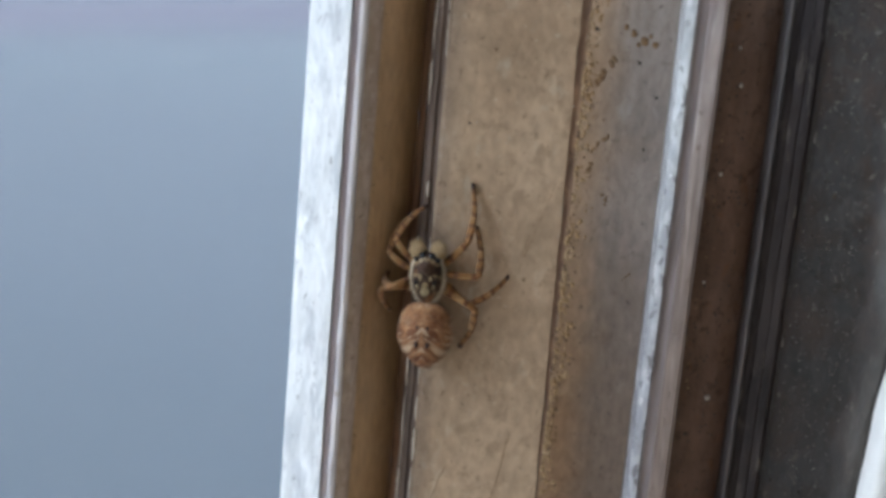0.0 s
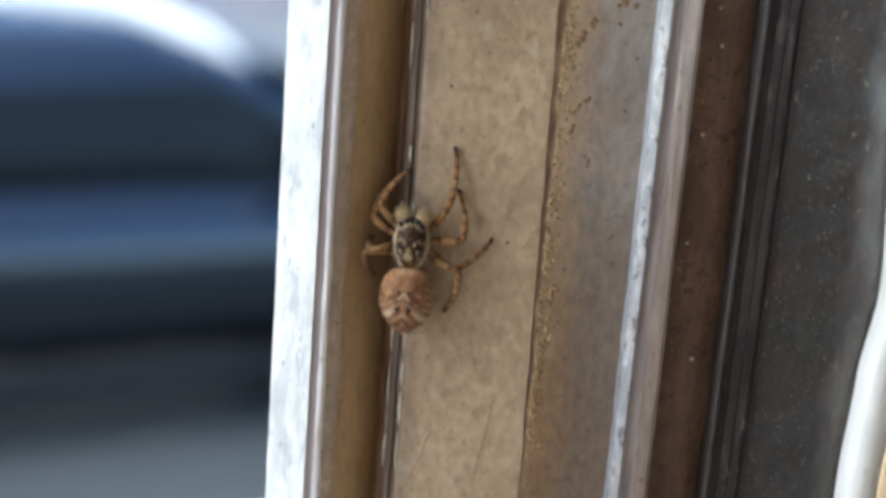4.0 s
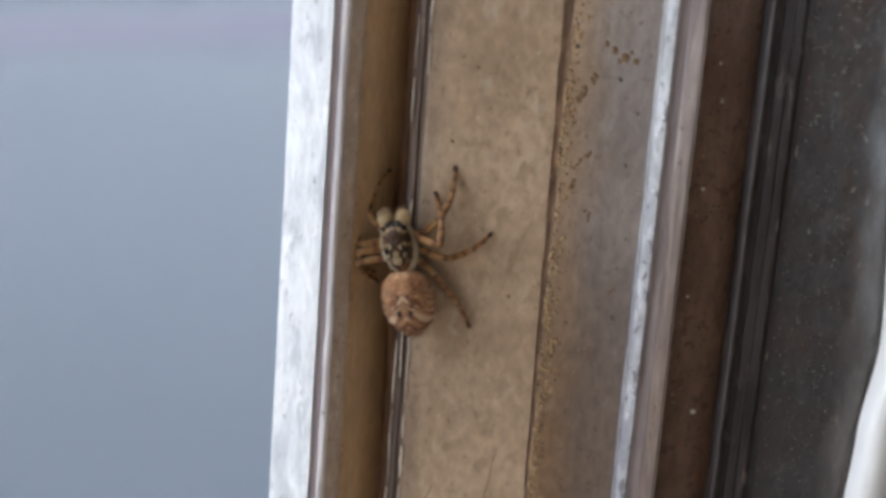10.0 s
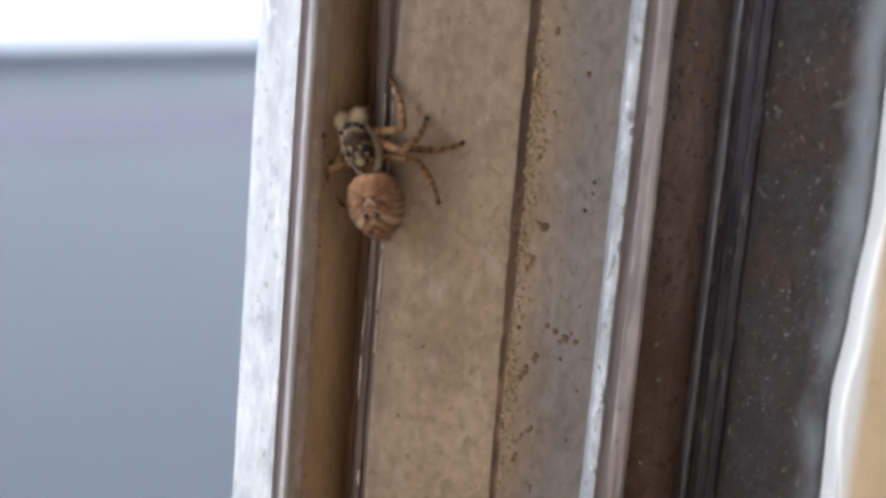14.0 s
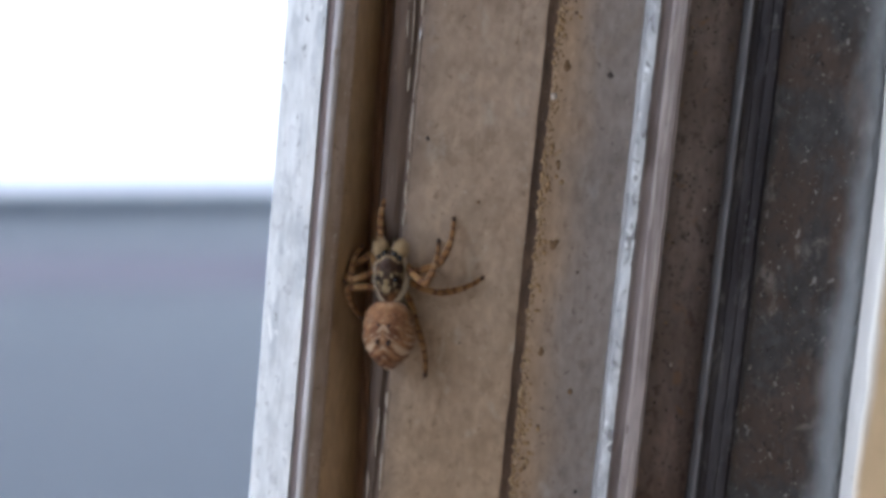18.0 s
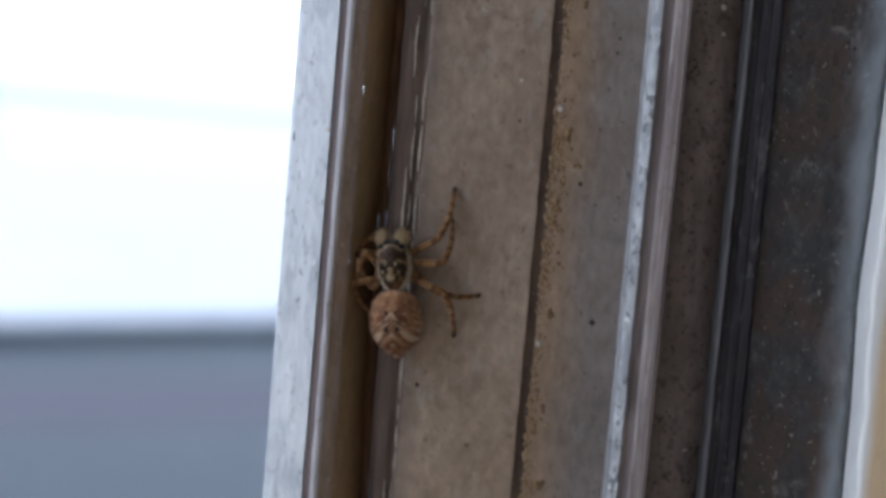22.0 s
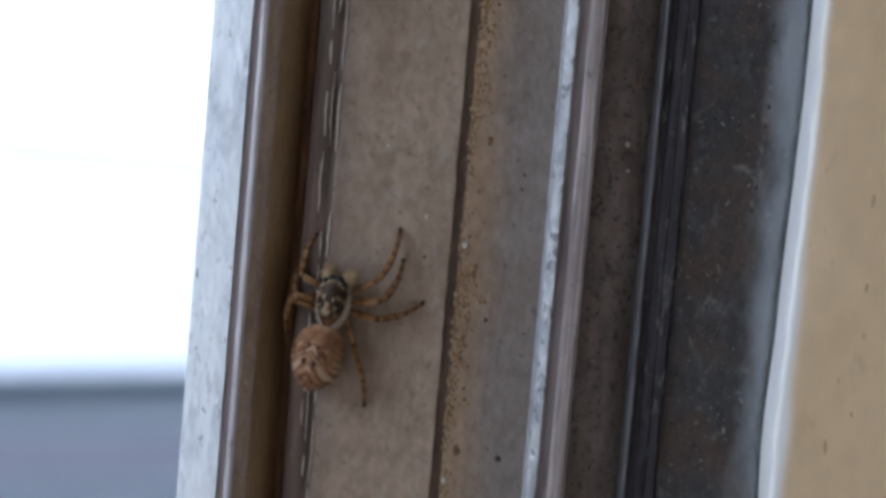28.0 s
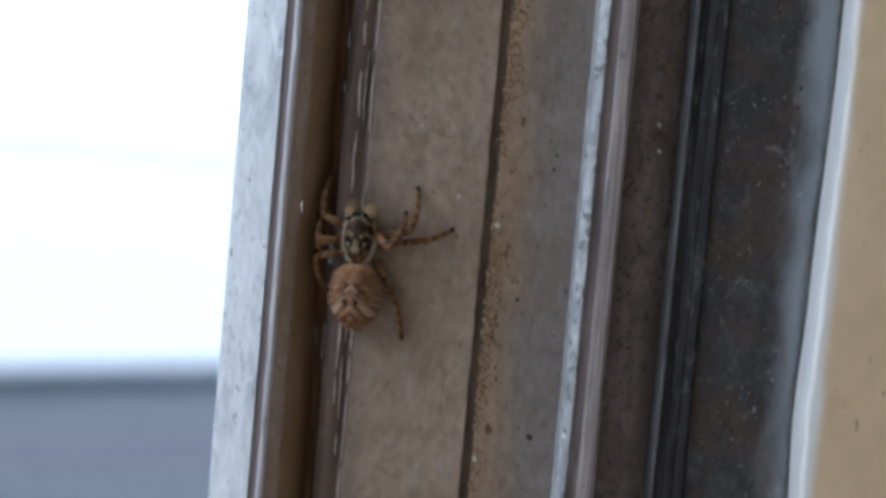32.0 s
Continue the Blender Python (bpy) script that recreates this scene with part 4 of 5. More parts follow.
# ---- the jumping spider ----
def spider_coat(name, ramp, scale, stretch=(1, 1, 1), bands=None, rough=(0.55, 0.8), distort=0.0, sheen=0.1):
    """Hairy cuticle: patches over fine hair grain, with rings along a leg where bands is given."""
    m = surface(name, ramp, scale, 6, stretch, rough, 0, 0.8, scale * 6, 0.00008, (scale * 5, 0.72, 1.2), spec=0.2)
    nt = m.node_tree
    b = nt.nodes["Principled BSDF"]
    b.inputs["Sheen Weight"].default_value = sheen
    if bands:
        colour, period, share = bands
        link = b.inputs["Base Color"].links[0].from_socket
        co = nt.nodes.new("ShaderNodeTexCoord")
        wv = nt.nodes.new("ShaderNodeTexWave")
        wv.bands_direction = "X"
        wv.inputs["Scale"].default_value = 0.314 / period * 1.0
        wv.inputs["Distortion"].default_value = 1.6
        wv.inputs["Detail"].default_value = 2
        wv.inputs["Detail Scale"].default_value = 3.0
        nt.links.new(co.outputs["Object"], wv.inputs["Vector"])
        st = nt.nodes.new("ShaderNodeMapRange")
        st.inputs[1].default_value, st.inputs[2].default_value = share, share + 0.22
        nt.links.new(wv.outputs["Fac"], st.inputs[0])
        mx = nt.nodes.new("ShaderNodeMix")
        mx.data_type = "RGBA"
        mx.inputs[7].default_value = (*colour, 1)
        nt.links.new(st.outputs[0], mx.inputs[0])
        nt.links.new(link, mx.inputs[6])
        nt.links.new(mx.outputs[2], b.inputs["Base Color"])
    return m


M_LEG = spider_coat("banded_leg", [(0.3, (0.2, 0.095, 0.0324)), (0.55, (0.288, 0.152, 0.059)), (0.75, (0.416, 0.274, 0.144))], 900, (1, 1, 1), ((0.145, 0.07, 0.032), 0.00082, 0.66))
M_THIGH = spider_coat("amber_thigh", [(0.3, (0.194, 0.0918, 0.0279)), (0.55, (0.266, 0.139, 0.0465)), (0.75, (0.346, 0.218, 0.0992))], 900, (1, 1, 1), ((0.12, 0.05, 0.02), 0.0015, 0.74))
M_CARAPACE = spider_coat("dark_carapace", [(0.36, (0.018, 0.0084, 0.004)), (0.50, (0.045, 0.0189, 0.0088)), (0.60, (0.135, 0.063, 0.0256)), (0.74, (0.42, 0.21, 0.088))], 820, (1, 1, 0.8), rough=(0.42, 0.62), sheen=0.0)
M_PALP = spider_coat("cream_palp_hair", [(0.3, (0.355, 0.254, 0.133)), (0.7, (0.5, 0.377, 0.217))], 1400, sheen=0.0)
M_BANDHAIR = spider_coat("white_margin_hair", [(0.3, (0.486, 0.412, 0.287)), (0.7, (0.693, 0.617, 0.475))], 1400, sheen=0.2)
M_TANHAIR = spider_coat("olive_cream_bristle", [(0.3, (0.34, 0.26, 0.13)), (0.7, (0.62, 0.52, 0.33))], 1400, sheen=0.1)
M_EYE = surface("black_eye", [(0.3, (0.004, 0.004, 0.005)), (0.7, (0.01, 0.01, 0.012))], 500, rough=(0.04, 0.06), bump=0)
M_DOT = surface("dark_abdomen_dot", [(0.3, (0.03, 0.015, 0.01)), (0.7, (0.06, 0.03, 0.02))], 900, rough=(0.6, 0.8), bump=0.3, bump_scale=4000)


def mottled(m, slant, stretch, scale, layers, along_z):
    """Lays marks over a coat, the same on both sides of the body: slanted, within a stretch of its length."""
    nt = m.node_tree
    L = nt.links.new
    b = nt.nodes["Principled BSDF"]
    base = b.inputs["Base Color"].links[0].from_socket
    co = nt.nodes.new("ShaderNodeTexCoord")
    sx = nt.nodes.new("ShaderNodeSeparateXYZ")
    L(co.outputs["Object"], sx.inputs[0])
    side = nt.nodes.new("ShaderNodeMath")
    side.operation = "ABSOLUTE"
    L(sx.outputs[0], side.inputs[0])
    lie = nt.nodes.new("ShaderNodeMath")
    lie.operation = "MULTIPLY_ADD"
    lie.inputs[1].default_value = slant
    L(side.outputs[0], lie.inputs[0])
    L(sx.outputs[2], lie.inputs[2])
    place = nt.nodes.new("ShaderNodeCombineXYZ")
    L(side.outputs[0], place.inputs[0])
    L(lie.outputs[0], place.inputs[2])
    reach_z = nt.nodes.new("ShaderNodeMapRange")
    reach_z.inputs[1].default_value, reach_z.inputs[2].default_value = along_z[0] * MM, along_z[1] * MM
    L(sx.outputs[2], reach_z.inputs[0])
    for seed, low, high, colour, amount in layers:
        mp = nt.nodes.new("ShaderNodeMapping")
        mp.inputs["Scale"].default_value = (stretch, 1, 1)
        mp.inputs["Location"].default_value = (0, seed, 0)
        L(place.outputs[0], mp.inputs[0])
        n = nt.nodes.new("ShaderNodeTexNoise")
        n.inputs["Scale"].default_value, n.inputs["Detail"].default_value = scale, 5
        L(mp.outputs[0], n.inputs["Vector"])
        r = nt.nodes.new("ShaderNodeMapRange")
        r.inputs[1].default_value, r.inputs[2].default_value, r.inputs[4].default_value = low, high, amount
        L(n.outputs["Fac"], r.inputs[0])
        f = nt.nodes.new("ShaderNodeMath")
        f.operation = "MULTIPLY"
        L(r.outputs[0], f.inputs[0])
        L(reach_z.outputs[0], f.inputs[1])
        mx = nt.nodes.new("ShaderNodeMix")
        mx.data_type = "RGBA"
        L(f.outputs[0], mx.inputs[0])
        L(base, mx.inputs[6])
        mx.inputs[7].default_value = (*colour, 1)
        base = mx.outputs[2]
    L(base, b.inputs["Base Color"])
    return m


M_ABDOMEN = mottled(spider_coat("tan_abdomen_hair", [(0.34, (0.17, 0.072, 0.030)), (0.46, (0.31, 0.155, 0.070)), (0.56, (0.38, 0.21, 0.105)), (0.68, (0.50, 0.345, 0.21))], 700, (1, 1, 1.3)), 0.8, 0.42, 1500,
                    [(1.0, 0.49, 0.56, (0.125, 0.045, 0.021), 0.72), (12.3, 0.52, 0.60, (0.58, 0.44, 0.30), 0.85)], (-0.5, -1.6))
mottled(M_CARAPACE, 0.2, 1.0, 1900, [(3.0, 0.50, 0.57, (0.32, 0.235, 0.13), 0.75), (9.0, 0.47, 0.54, (0.028, 0.013, 0.007), 0.95)], (0.55, 1.0))

spider = tagged(new("spider"), "small jumping spider with dark carapace, tan abdomen and banded legs", "spider")
hair = random.Random(3)


def bristled(bm, count, length, lean, keep=None, thick=0.02, out=1.0):
    """Adds short tapered bristles over a body's faces (mm lengths); lean: the way in which they lie."""
    faces = [f for f in bm.faces if keep is None or keep(f.calc_center_median() / MM)]
    areas = [f.calc_area() for f in faces]
    bm.normal_update()
    picks = hair.choices(faces, areas, k=count)
    spots = []
    for f in picks:
        vs = [v.co for v in f.verts]
        w = [hair.random() for _ in vs]
        s = sum(w)
        spots.append((sum((v * (q / s) for v, q in zip(vs, w)), Vector()), f.normal.copy()))
    for p, n in spots:
        d = (n * out + Vector(lean) + Vector([hair.uniform(-0.45, 0.45) for _ in range(3)])).normalized()
        side = d.cross(Vector((hair.uniform(-1, 1), hair.uniform(-1, 1), hair.uniform(-1, 1)))).normalized()
        other = d.cross(side)
        ln, th = length * hair.uniform(0.5, 1.2) * MM, thick * MM
        a = [bm.verts.new(p + side * th), bm.verts.new(p - side * th * 0.5 + other * th * 0.87), bm.verts.new(p - side * th * 0.5 - other * th * 0.87)]
        tip = bm.verts.new(p + d * ln)
        for k in range(3):
            bm.faces.new((a[k], a[(k + 1) % 3], tip))
    return bm


def shaped(rx, ry, rz, at=(0, 0, 0), fn=None, seg=28, rings=18):
    """An ellipsoid in mm, drawn out by fn(unit point) -> scale of x, y, z."""
    bm = bmesh.new()
    bmesh.ops.create_uvsphere(bm, u_segments=seg, v_segments=rings, radius=1)
    for v in bm.verts:
        s = fn(v.co) if fn else (1, 1, 1)
        v.co = Vector(((v.co.x * rx * s[0] + at[0]) * MM, (v.co.y * ry * s[1] + at[1]) * MM, (v.co.z * rz * s[2] + at[2]) * MM))
    return bm


def carapace_form(c):
    front = max(c.z, 0)
    back = max(-c.z, 0)
    return (1.0 + 0.20 * front ** 3 - 0.10 * back, 1.0 - 0.15 * back, 1.0 + 0.05 * front * (1 - abs(c.x)))


# body in the spider's own space: head towards +z, back towards -y, the waist at the origin
CARA = (1.18, 1.10, 1.92, (0, -0.15, 1.92))


def cara_top(x, z):
    """The depth in mm of the carapace's back at a place."""
    return CARA[3][1] - CARA[1] * math.sqrt(max(0.03, 1 - (x / CARA[0]) ** 2 - ((z - CARA[3][2]) / CARA[2]) ** 2))


cara = part("cephalothorax", bristled(shaped(*CARA, carapace_form), 300, 0.24, (0, -0.2, -0.5), None, 0.014), M_CARAPACE, spider, "glossy dark carapace with pale mottling")
bm = bmesh.new()
for side in (-1, 1):       # the white hairy margin, a bent ribbon along each lower flank
    rows = []
    for k in range(17):
        a = math.pi * (-0.40 + 0.66 * k / 16)
        rows.append([bm.verts.new((side * CARA[0] * r * math.cos(a) * MM, y * MM, (CARA[3][2] + CARA[2] * r * math.sin(a)) * MM)) for r, y in ((0.955, -0.40), (1.06, -0.08), (1.12, 0.28))])
    for p, q in zip(rows, rows[1:]):
        for k in range(2):
            bm.faces.new((p[k], p[k + 1], q[k + 1], q[k]))
bmesh.ops.recalc_face_normals(bm, faces=bm.faces[:])
bmesh.ops.solidify(bm, geom=bm.faces[:], thickness=0.05 * MM)
part("white_margin", bristled(bm, 900, 0.26, (0, 0, -0.3), None, 0.022), M_BANDHAIR, cara, "white hair band round the carapace")
for sx, x, z, r, y in [(s, *e) for s in (-1, 1) for e in ((0.34, 3.66, 0.30, -0.42), (0.80, 3.40, 0.20, -0.50), (0.80, 2.75, 0.08, cara_top(0.80, 2.75)), (0.66, 1.85, 0.18, cara_top(0.66, 1.85) + 0.02))]:
    part("eye", ellipsoid(r * MM, r * MM, r * MM, (sx * x * MM, y * MM, z * MM), 14, 10), M_EYE, cara, "glossy black eye")
for x, z, rx, rz, n in ((0.0, 1.20, 0.30, 0.30, 190), (0.0, 1.70, 0.18, 0.30, 90), (-0.60, 1.66, 0.13, 0.10, 40), (0.60, 1.66, 0.13, 0.10, 40),
                        (-0.34, 2.26, 0.12, 0.24, 40), (0.38, 2.18, 0.10, 0.18, 30)):
    part("pale_tuft", bristled(shaped(rx, 0.07, rz, (x, cara_top(x, z) + 0.05, z), seg=12, rings=8), n, 0.26, (0, 0.1, -0.6), None, 0.018), M_TANHAIR, cara, "olive cream hair tuft")


def abdomen_form(c):
    back = max(-c.z, 0)
    front = max(c.z, 0)
    return ((1 - min(front, 0.94) ** 2) ** -0.17 - 0.30 * back ** 2 + 0.05 * noise.noise((c.x * 3, c.y * 3, c.z * 4)), 1.0, 1.0 + 0.08 * back * (1 - abs(c.x)))


bm = shaped(2.0, 1.5, 2.44, (0, -0.25, -2.36), abdomen_form, 36, 26)
abdomen = part("abdomen", bristled(bm, 3000, 0.30, (0, -0.1, -0.9), lambda c: c.y < 0.9, 0.020, 0.5), M_ABDOMEN, spider, "plump tan abdomen with slanting cream and russet bars")
for sx in (-1, 1):
    part("dark_dot", shaped(0.17, 0.12, 0.22, (sx * 0.42, -1.76, -2.75), seg=10, rings=8), M_DOT, abdomen, "small dark dot")
    part("dark_dot", shaped(0.12, 0.10, 0.14, (sx * 0.40, -1.66, -1.45), seg=10, rings=8), M_DOT, abdomen, "small dark dot")
part("spinneret", bristled(shaped(0.38, 0.35, 0.42, (0, -0.1, -4.62), seg=12, rings=8), 60, 0.3, (0, 0, -1)), M_DOT, abdomen, "small dark spinneret")

def curved(points, sides=12):
    """A closed tube through points of (x, y, z, radius) in mm."""
    bm = bmesh.new()
    rings = []
    for k, (x, y, z, r) in enumerate(points):
        a, b = points[max(k - 1, 0)], points[min(k + 1, len(points) - 1)]
        way = Vector((b[0] - a[0], b[1] - a[1], b[2] - a[2])).normalized()
        u = way.cross(Vector((0, 1, 0))).normalized()
        v = way.cross(u)
        rings.append([bm.verts.new((Vector((x, y, z)) + (u * math.cos(2 * math.pi * n / sides) + v * 0.75 * math.sin(2 * math.pi * n / sides)) * r) * MM) for n in range(sides)])
    for a, b in zip(rings, rings[1:]):
        for n in range(sides):
            bm.faces.new((a[n], a[(n + 1) % sides], b[(n + 1) % sides], b[n]))
    bm.faces.new(rings[0][::-1])
    bm.faces.new(rings[-1])
    bmesh.ops.recalc_face_normals(bm, faces=bm.faces[:])
    return bm


palps = []
PALP_AT = (0.46, 0.05, 2.74)
for sx in (-1, 1):         # a thin stalk and a broad flat hairy pad, in the palp's own space: forward is +z
    bm = curved([(0, 0.0, -0.1, 0.16), (0, -0.10, 0.25, 0.20), (0, -0.14, 0.55, 0.24), (0.04 * sx, -0.10, 0.78, 0.42), (0.10 * sx, -0.08, 1.05, 0.56), (0.14 * sx, -0.04, 1.38, 0.58), (0.08 * sx, 0.04, 1.68, 0.42), (-0.05 * sx, 0.12, 1.86, 0.14)])
    palps.append((part("palp", bristled(bm, 900, 0.34, (0, 0.0, 0.7), None, 0.016, 0.7), M_PALP, spider, "cream hairy palp"), sx))
    part("chelicera", shaped(0.34, 0.42, 0.50, (sx * 0.33, 0.15, 3.45), seg=12, rings=8), M_CARAPACE, spider, "dark jaw")


def limb(sections, bristles, coat, bow=0.0):
    """A leg segment along +x through sections of (x, radius) in mm, bowed a little, with bristles."""
    bm = bmesh.new()
    rings = []
    end = sections[-1][0]
    for x, r in sections:
        lift = bow * math.sin(math.pi * x / end)
        r *= 1.14
        rings.append([bm.verts.new((x * MM, r * 0.85 * math.cos(a) * MM, (r * math.sin(a) + lift) * MM)) for a in [2 * math.pi * k / 10 for k in range(10)]])
    for a, b in zip(rings, rings[1:]):
        for k in range(10):
            bm.faces.new((a[k], a[(k + 1) % 10], b[(k + 1) % 10], b[k]))
    bm.faces.new(rings[0][::-1])
    bm.faces.new(rings[-1])
    bmesh.ops.recalc_face_normals(bm, faces=bm.faces[:])
    return bristled(bm, bristles, 0.24, (0.5, 0, 0), None, 0.018, 0.8)


# hips, lengths (thigh, shin) and the way in which each knee stands out, in the spider's space; right legs, front to back
LEGS = [((1.00, 0.40, 2.80), 2.6, 4.2, (1.0, -0.35, -0.3)), ((1.20, 0.40, 2.20), 2.5, 3.7, (1.0, -0.35, -0.6)),
        ((1.20, 0.40, 1.55), 2.4, 3.7, (0.2, -0.35, -1.0)), ((0.95, 0.40, 0.90), 2.9, 4.2, (0.9, -0.35, 0.2))]
thighs, shins = [], []
for side in (1, -1):
    for (hx, hy, hz), a, b, bend in LEGS:
        if side < 0:
            a, b = a * 0.85, b * 0.80
        thigh = part("leg", limb([(-0.15, 0.17), (0.3, 0.22), (a * 0.45, 0.25), (a * 0.72, 0.23), (a * 0.86, 0.22), (a, 0.21)], 90, M_THIGH, 0.10), M_THIGH, spider, "amber banded leg")
        shin = part("lower_leg", limb([(-0.1, 0.22), (b * 0.10, 0.24), (b * 0.30, 0.235), (b * 0.48, 0.205), (b * 0.55, 0.19), (b * 0.75, 0.165), (b * 0.92, 0.14), (b, 0.15), (b + 0.08, 0.06)], 130, M_LEG, 0.30), M_LEG, thigh, "banded lower leg")
        shin.data.materials.append(M_DOT)
        for p in shin.data.polygons:
            if p.center.x > (b - 0.32) * MM:
                p.material_index = 1
        thighs.append((thigh, Vector((side * hx, hy if side > 0 else 0.55, hz)), a, b, Vector(bend) if side > 0 else Vector((-1.0, -0.15, -0.15))))
        shins.append(shin)

# ---- the dark car that drives past ----
M_CARPAINT = surface("dark_blue_metallic_paint", [(0.3, (0.020, 0.025, 0.034)), (0.7, (0.026, 0.032, 0.042))], 1.2, 4, rough=(0.2, 0.28), metal=1.0, bump=0.05, bump_scale=300, bump_depth=0.0005)
M_CARPAINT.node_tree.nodes["Principled BSDF"].inputs["Coat Weight"].default_value = 1.0
M_CARPAINT.node_tree.nodes["Principled BSDF"].inputs["Coat IOR"].default_value = 1.8
M_SIDEGLASS = surface("dark_side_glass", [(0.3, (0.008, 0.009, 0.011)), (0.7, (0.014, 0.016, 0.018))], 0.8, 3, rough=(0.05, 0.1), bump=0, spec=0.2)
M_CARGLASS = surface("dark_car_glass", [(0.3, (0.008, 0.010, 0.012)), (0.7, (0.014, 0.017, 0.02))], 0.8, 3, rough=(0.03, 0.06), bump=0, spec=0.8)
M_CARGLASS.node_tree.nodes["Principled BSDF"].inputs["IOR"].default_value = 2.6
M_TYRE = surface("tyre_rubber", [(0.3, (0.010, 0.010, 0.011)), (0.7, (0.02, 0.02, 0.021))], 12, 4, rough=(0.7, 0.9), bump_scale=120, bump_depth=0.003)
M_RIM = surface("grey_wheel_rim", [(0.3, (0.03, 0.032, 0.036)), (0.7, (0.06, 0.062, 0.068))], 8, 4, rough=(0.3, 0.45), metal=0.7, bump_scale=120, bump_depth=0.001)
M_TRIM = surface("black_plastic_trim", [(0.3, (0.008, 0.008, 0.009)), (0.7, (0.015, 0.015, 0.016))], 8, 4, rough=(0.5, 0.7), bump_scale=200, bump_depth=0.001)
M_HEADLIGHT = glowing("lit_headlight", (1.0, 0.70, 0.50), 0.12, (0.25, 0.18, 0.13))
M_TAIL = glowing("lit_tail_lamp", (1.0, 0.045, 0.05), 0.42)
M_MARKER = glowing("lit_side_marker", (1.0, 0.075, 0.01), 0.55)
M_TURN = glowing("amber_turn_lamp", (0.75, 0.13, 0.03), 0.07, (0.25, 0.05, 0.02))

car = tagged(new("car"), "dark blue-black saloon car driving past with lamps lit", "car")


def loft(rows, ends=True):
    """A body through rings of equal count."""
    bm = bmesh.new()
    rings = [[bm.verts.new(p) for p in row] for row in rows]
    n = len(rings[0])
    for a, b in zip(rings, rings[1:]):
        for k in range(n):
            bm.faces.new((a[k], a[(k + 1) % n], b[(k + 1) % n], b[k]))
    if ends:
        bm.faces.new(rings[0][::-1])
        bm.faces.new(rings[-1])
    bmesh.ops.recalc_face_normals(bm, faces=bm.faces[:])
    return bm


def hull_ring(x, half, low, high, crown=0.05, tuck=0.10, square=0.66):
    out = []
    for k in range(20):
        a = 2 * math.pi * k / 20
        c, s = math.cos(a), math.sin(a)
        power = square if s > 0 else 0.42
        px = math.copysign(abs(c) ** power, c) * half
        pz = (low + high) / 2 + math.copysign(abs(s) ** power, s) * (high - low) / 2
        if s < 0:
            px *= 1 - tuck * abs(s)
        else:
            pz += crown * (1 - abs(px / half) ** 2) * s
        out.append((x, px, pz))
    return out


BODY = [(-2.20, 0.62, 0.42, 0.80), (-2.15, 0.74, 0.30, 0.92), (-1.95, 0.82, 0.24, 0.99), (-1.4, 0.86, 0.20, 1.00), (-0.6, 0.87, 0.19, 0.97), (0.3, 0.87, 0.19, 0.95),
        (1.0, 0.86, 0.20, 0.92), (1.6, 0.84, 0.22, 0.86), (2.04, 0.78, 0.26, 0.77), (2.23, 0.66, 0.34, 0.67), (2.29, 0.52, 0.40, 0.58)]
part("body", loft([hull_ring(*r) for r in BODY]), M_CARPAINT, car, "glossy dark paint")


def cabin_ring(x, half, low, high):
    """The greenhouse's outline across the car: sides leaning in, a gently domed roof."""
    side = [(1.0, 0.0), (0.985, 0.32), (0.95, 0.56), (0.90, 0.74), (0.80, 0.86), (0.55, 0.945), (0.28, 0.985)]
    pts = [(half * u, low + (high - low) * v) for u, v in side]
    return [(x, y, z) for y, z in pts] + [(x, 0.0, high)] + [(x, -y, z) for y, z in reversed(pts)]


CABIN = [(-1.75, 0.62, 0.90, 0.98), (-1.25, 0.66, 0.90, 1.22), (-0.85, 0.64, 0.90, 1.37), (-0.3, 0.63, 0.90, 1.41), (0.25, 0.63, 0.90, 1.39), (0.65, 0.65, 0.90, 1.26), (1.25, 0.68, 0.88, 0.93)]
part("cabin", loft([cabin_ring(x, h + 0.10, lo - 0.06, hi + 0.02) for x, h, lo, hi in CABIN]), M_CARPAINT, car, "dark roof and pillars")
for side in (-1, 1):
    for x0, x1, t0, t1 in ((-1.28, -0.48, -0.98, -0.46), (-0.42, 0.92, -0.40, 0.46)):
        bm = loft([[(x0, side * 0.70, 0.99), (x0 + 0.02, side * 0.745, 0.99), (t0 + 0.02, side * 0.685, 1.22), (t0, side * 0.60, 1.22)],
                   [(x1, side * 0.70, 0.99), (x1 + 0.02, side * 0.745, 0.99), (t1 + 0.02, side * 0.685, 1.22), (t1, side * 0.60, 1.22)]])
        part("side_window", bm, M_SIDEGLASS, car, "dark side window", smooth=False)
    part("mirror", ellipsoid(0.10, 0.11, 0.075, (0.78, side * 0.95, 1.0), 16, 10), M_CARPAINT, car)
    part("headlight", ellipsoid(0.09, 0.20, 0.085, (2.14, side * 0.60, 0.67), 16, 10), M_HEADLIGHT, car, "lit headlight")
    part("turn_lamp", ellipsoid(0.08, 0.08, 0.06, (2.08, side * 0.72, 0.48), 14, 8), M_TURN, car, "amber turn lamp")
    part("tail_lamp", ellipsoid(0.08, 0.11, 0.085, (-2.14, side * 0.50, 0.80), 16, 10), M_TAIL, car, "lit red tail lamp")
    part("tail_lamp", ellipsoid(0.10, 0.12, 0.10, (-2.08, side * 0.70, 0.78), 16, 10), M_TAIL, car, "lit red tail lamp")
    part("side_marker", ellipsoid(0.10, 0.035, 0.055, (-1.83, side * 0.83, 0.58), 14, 8), M_MARKER, car, "glowing side marker")
    part("sill_trim", box(-1.0, 1.0, side * 0.85 - 0.03, side * 0.85 + 0.03, 0.18, 0.27, 0.01), M_TRIM, car, smooth=False)
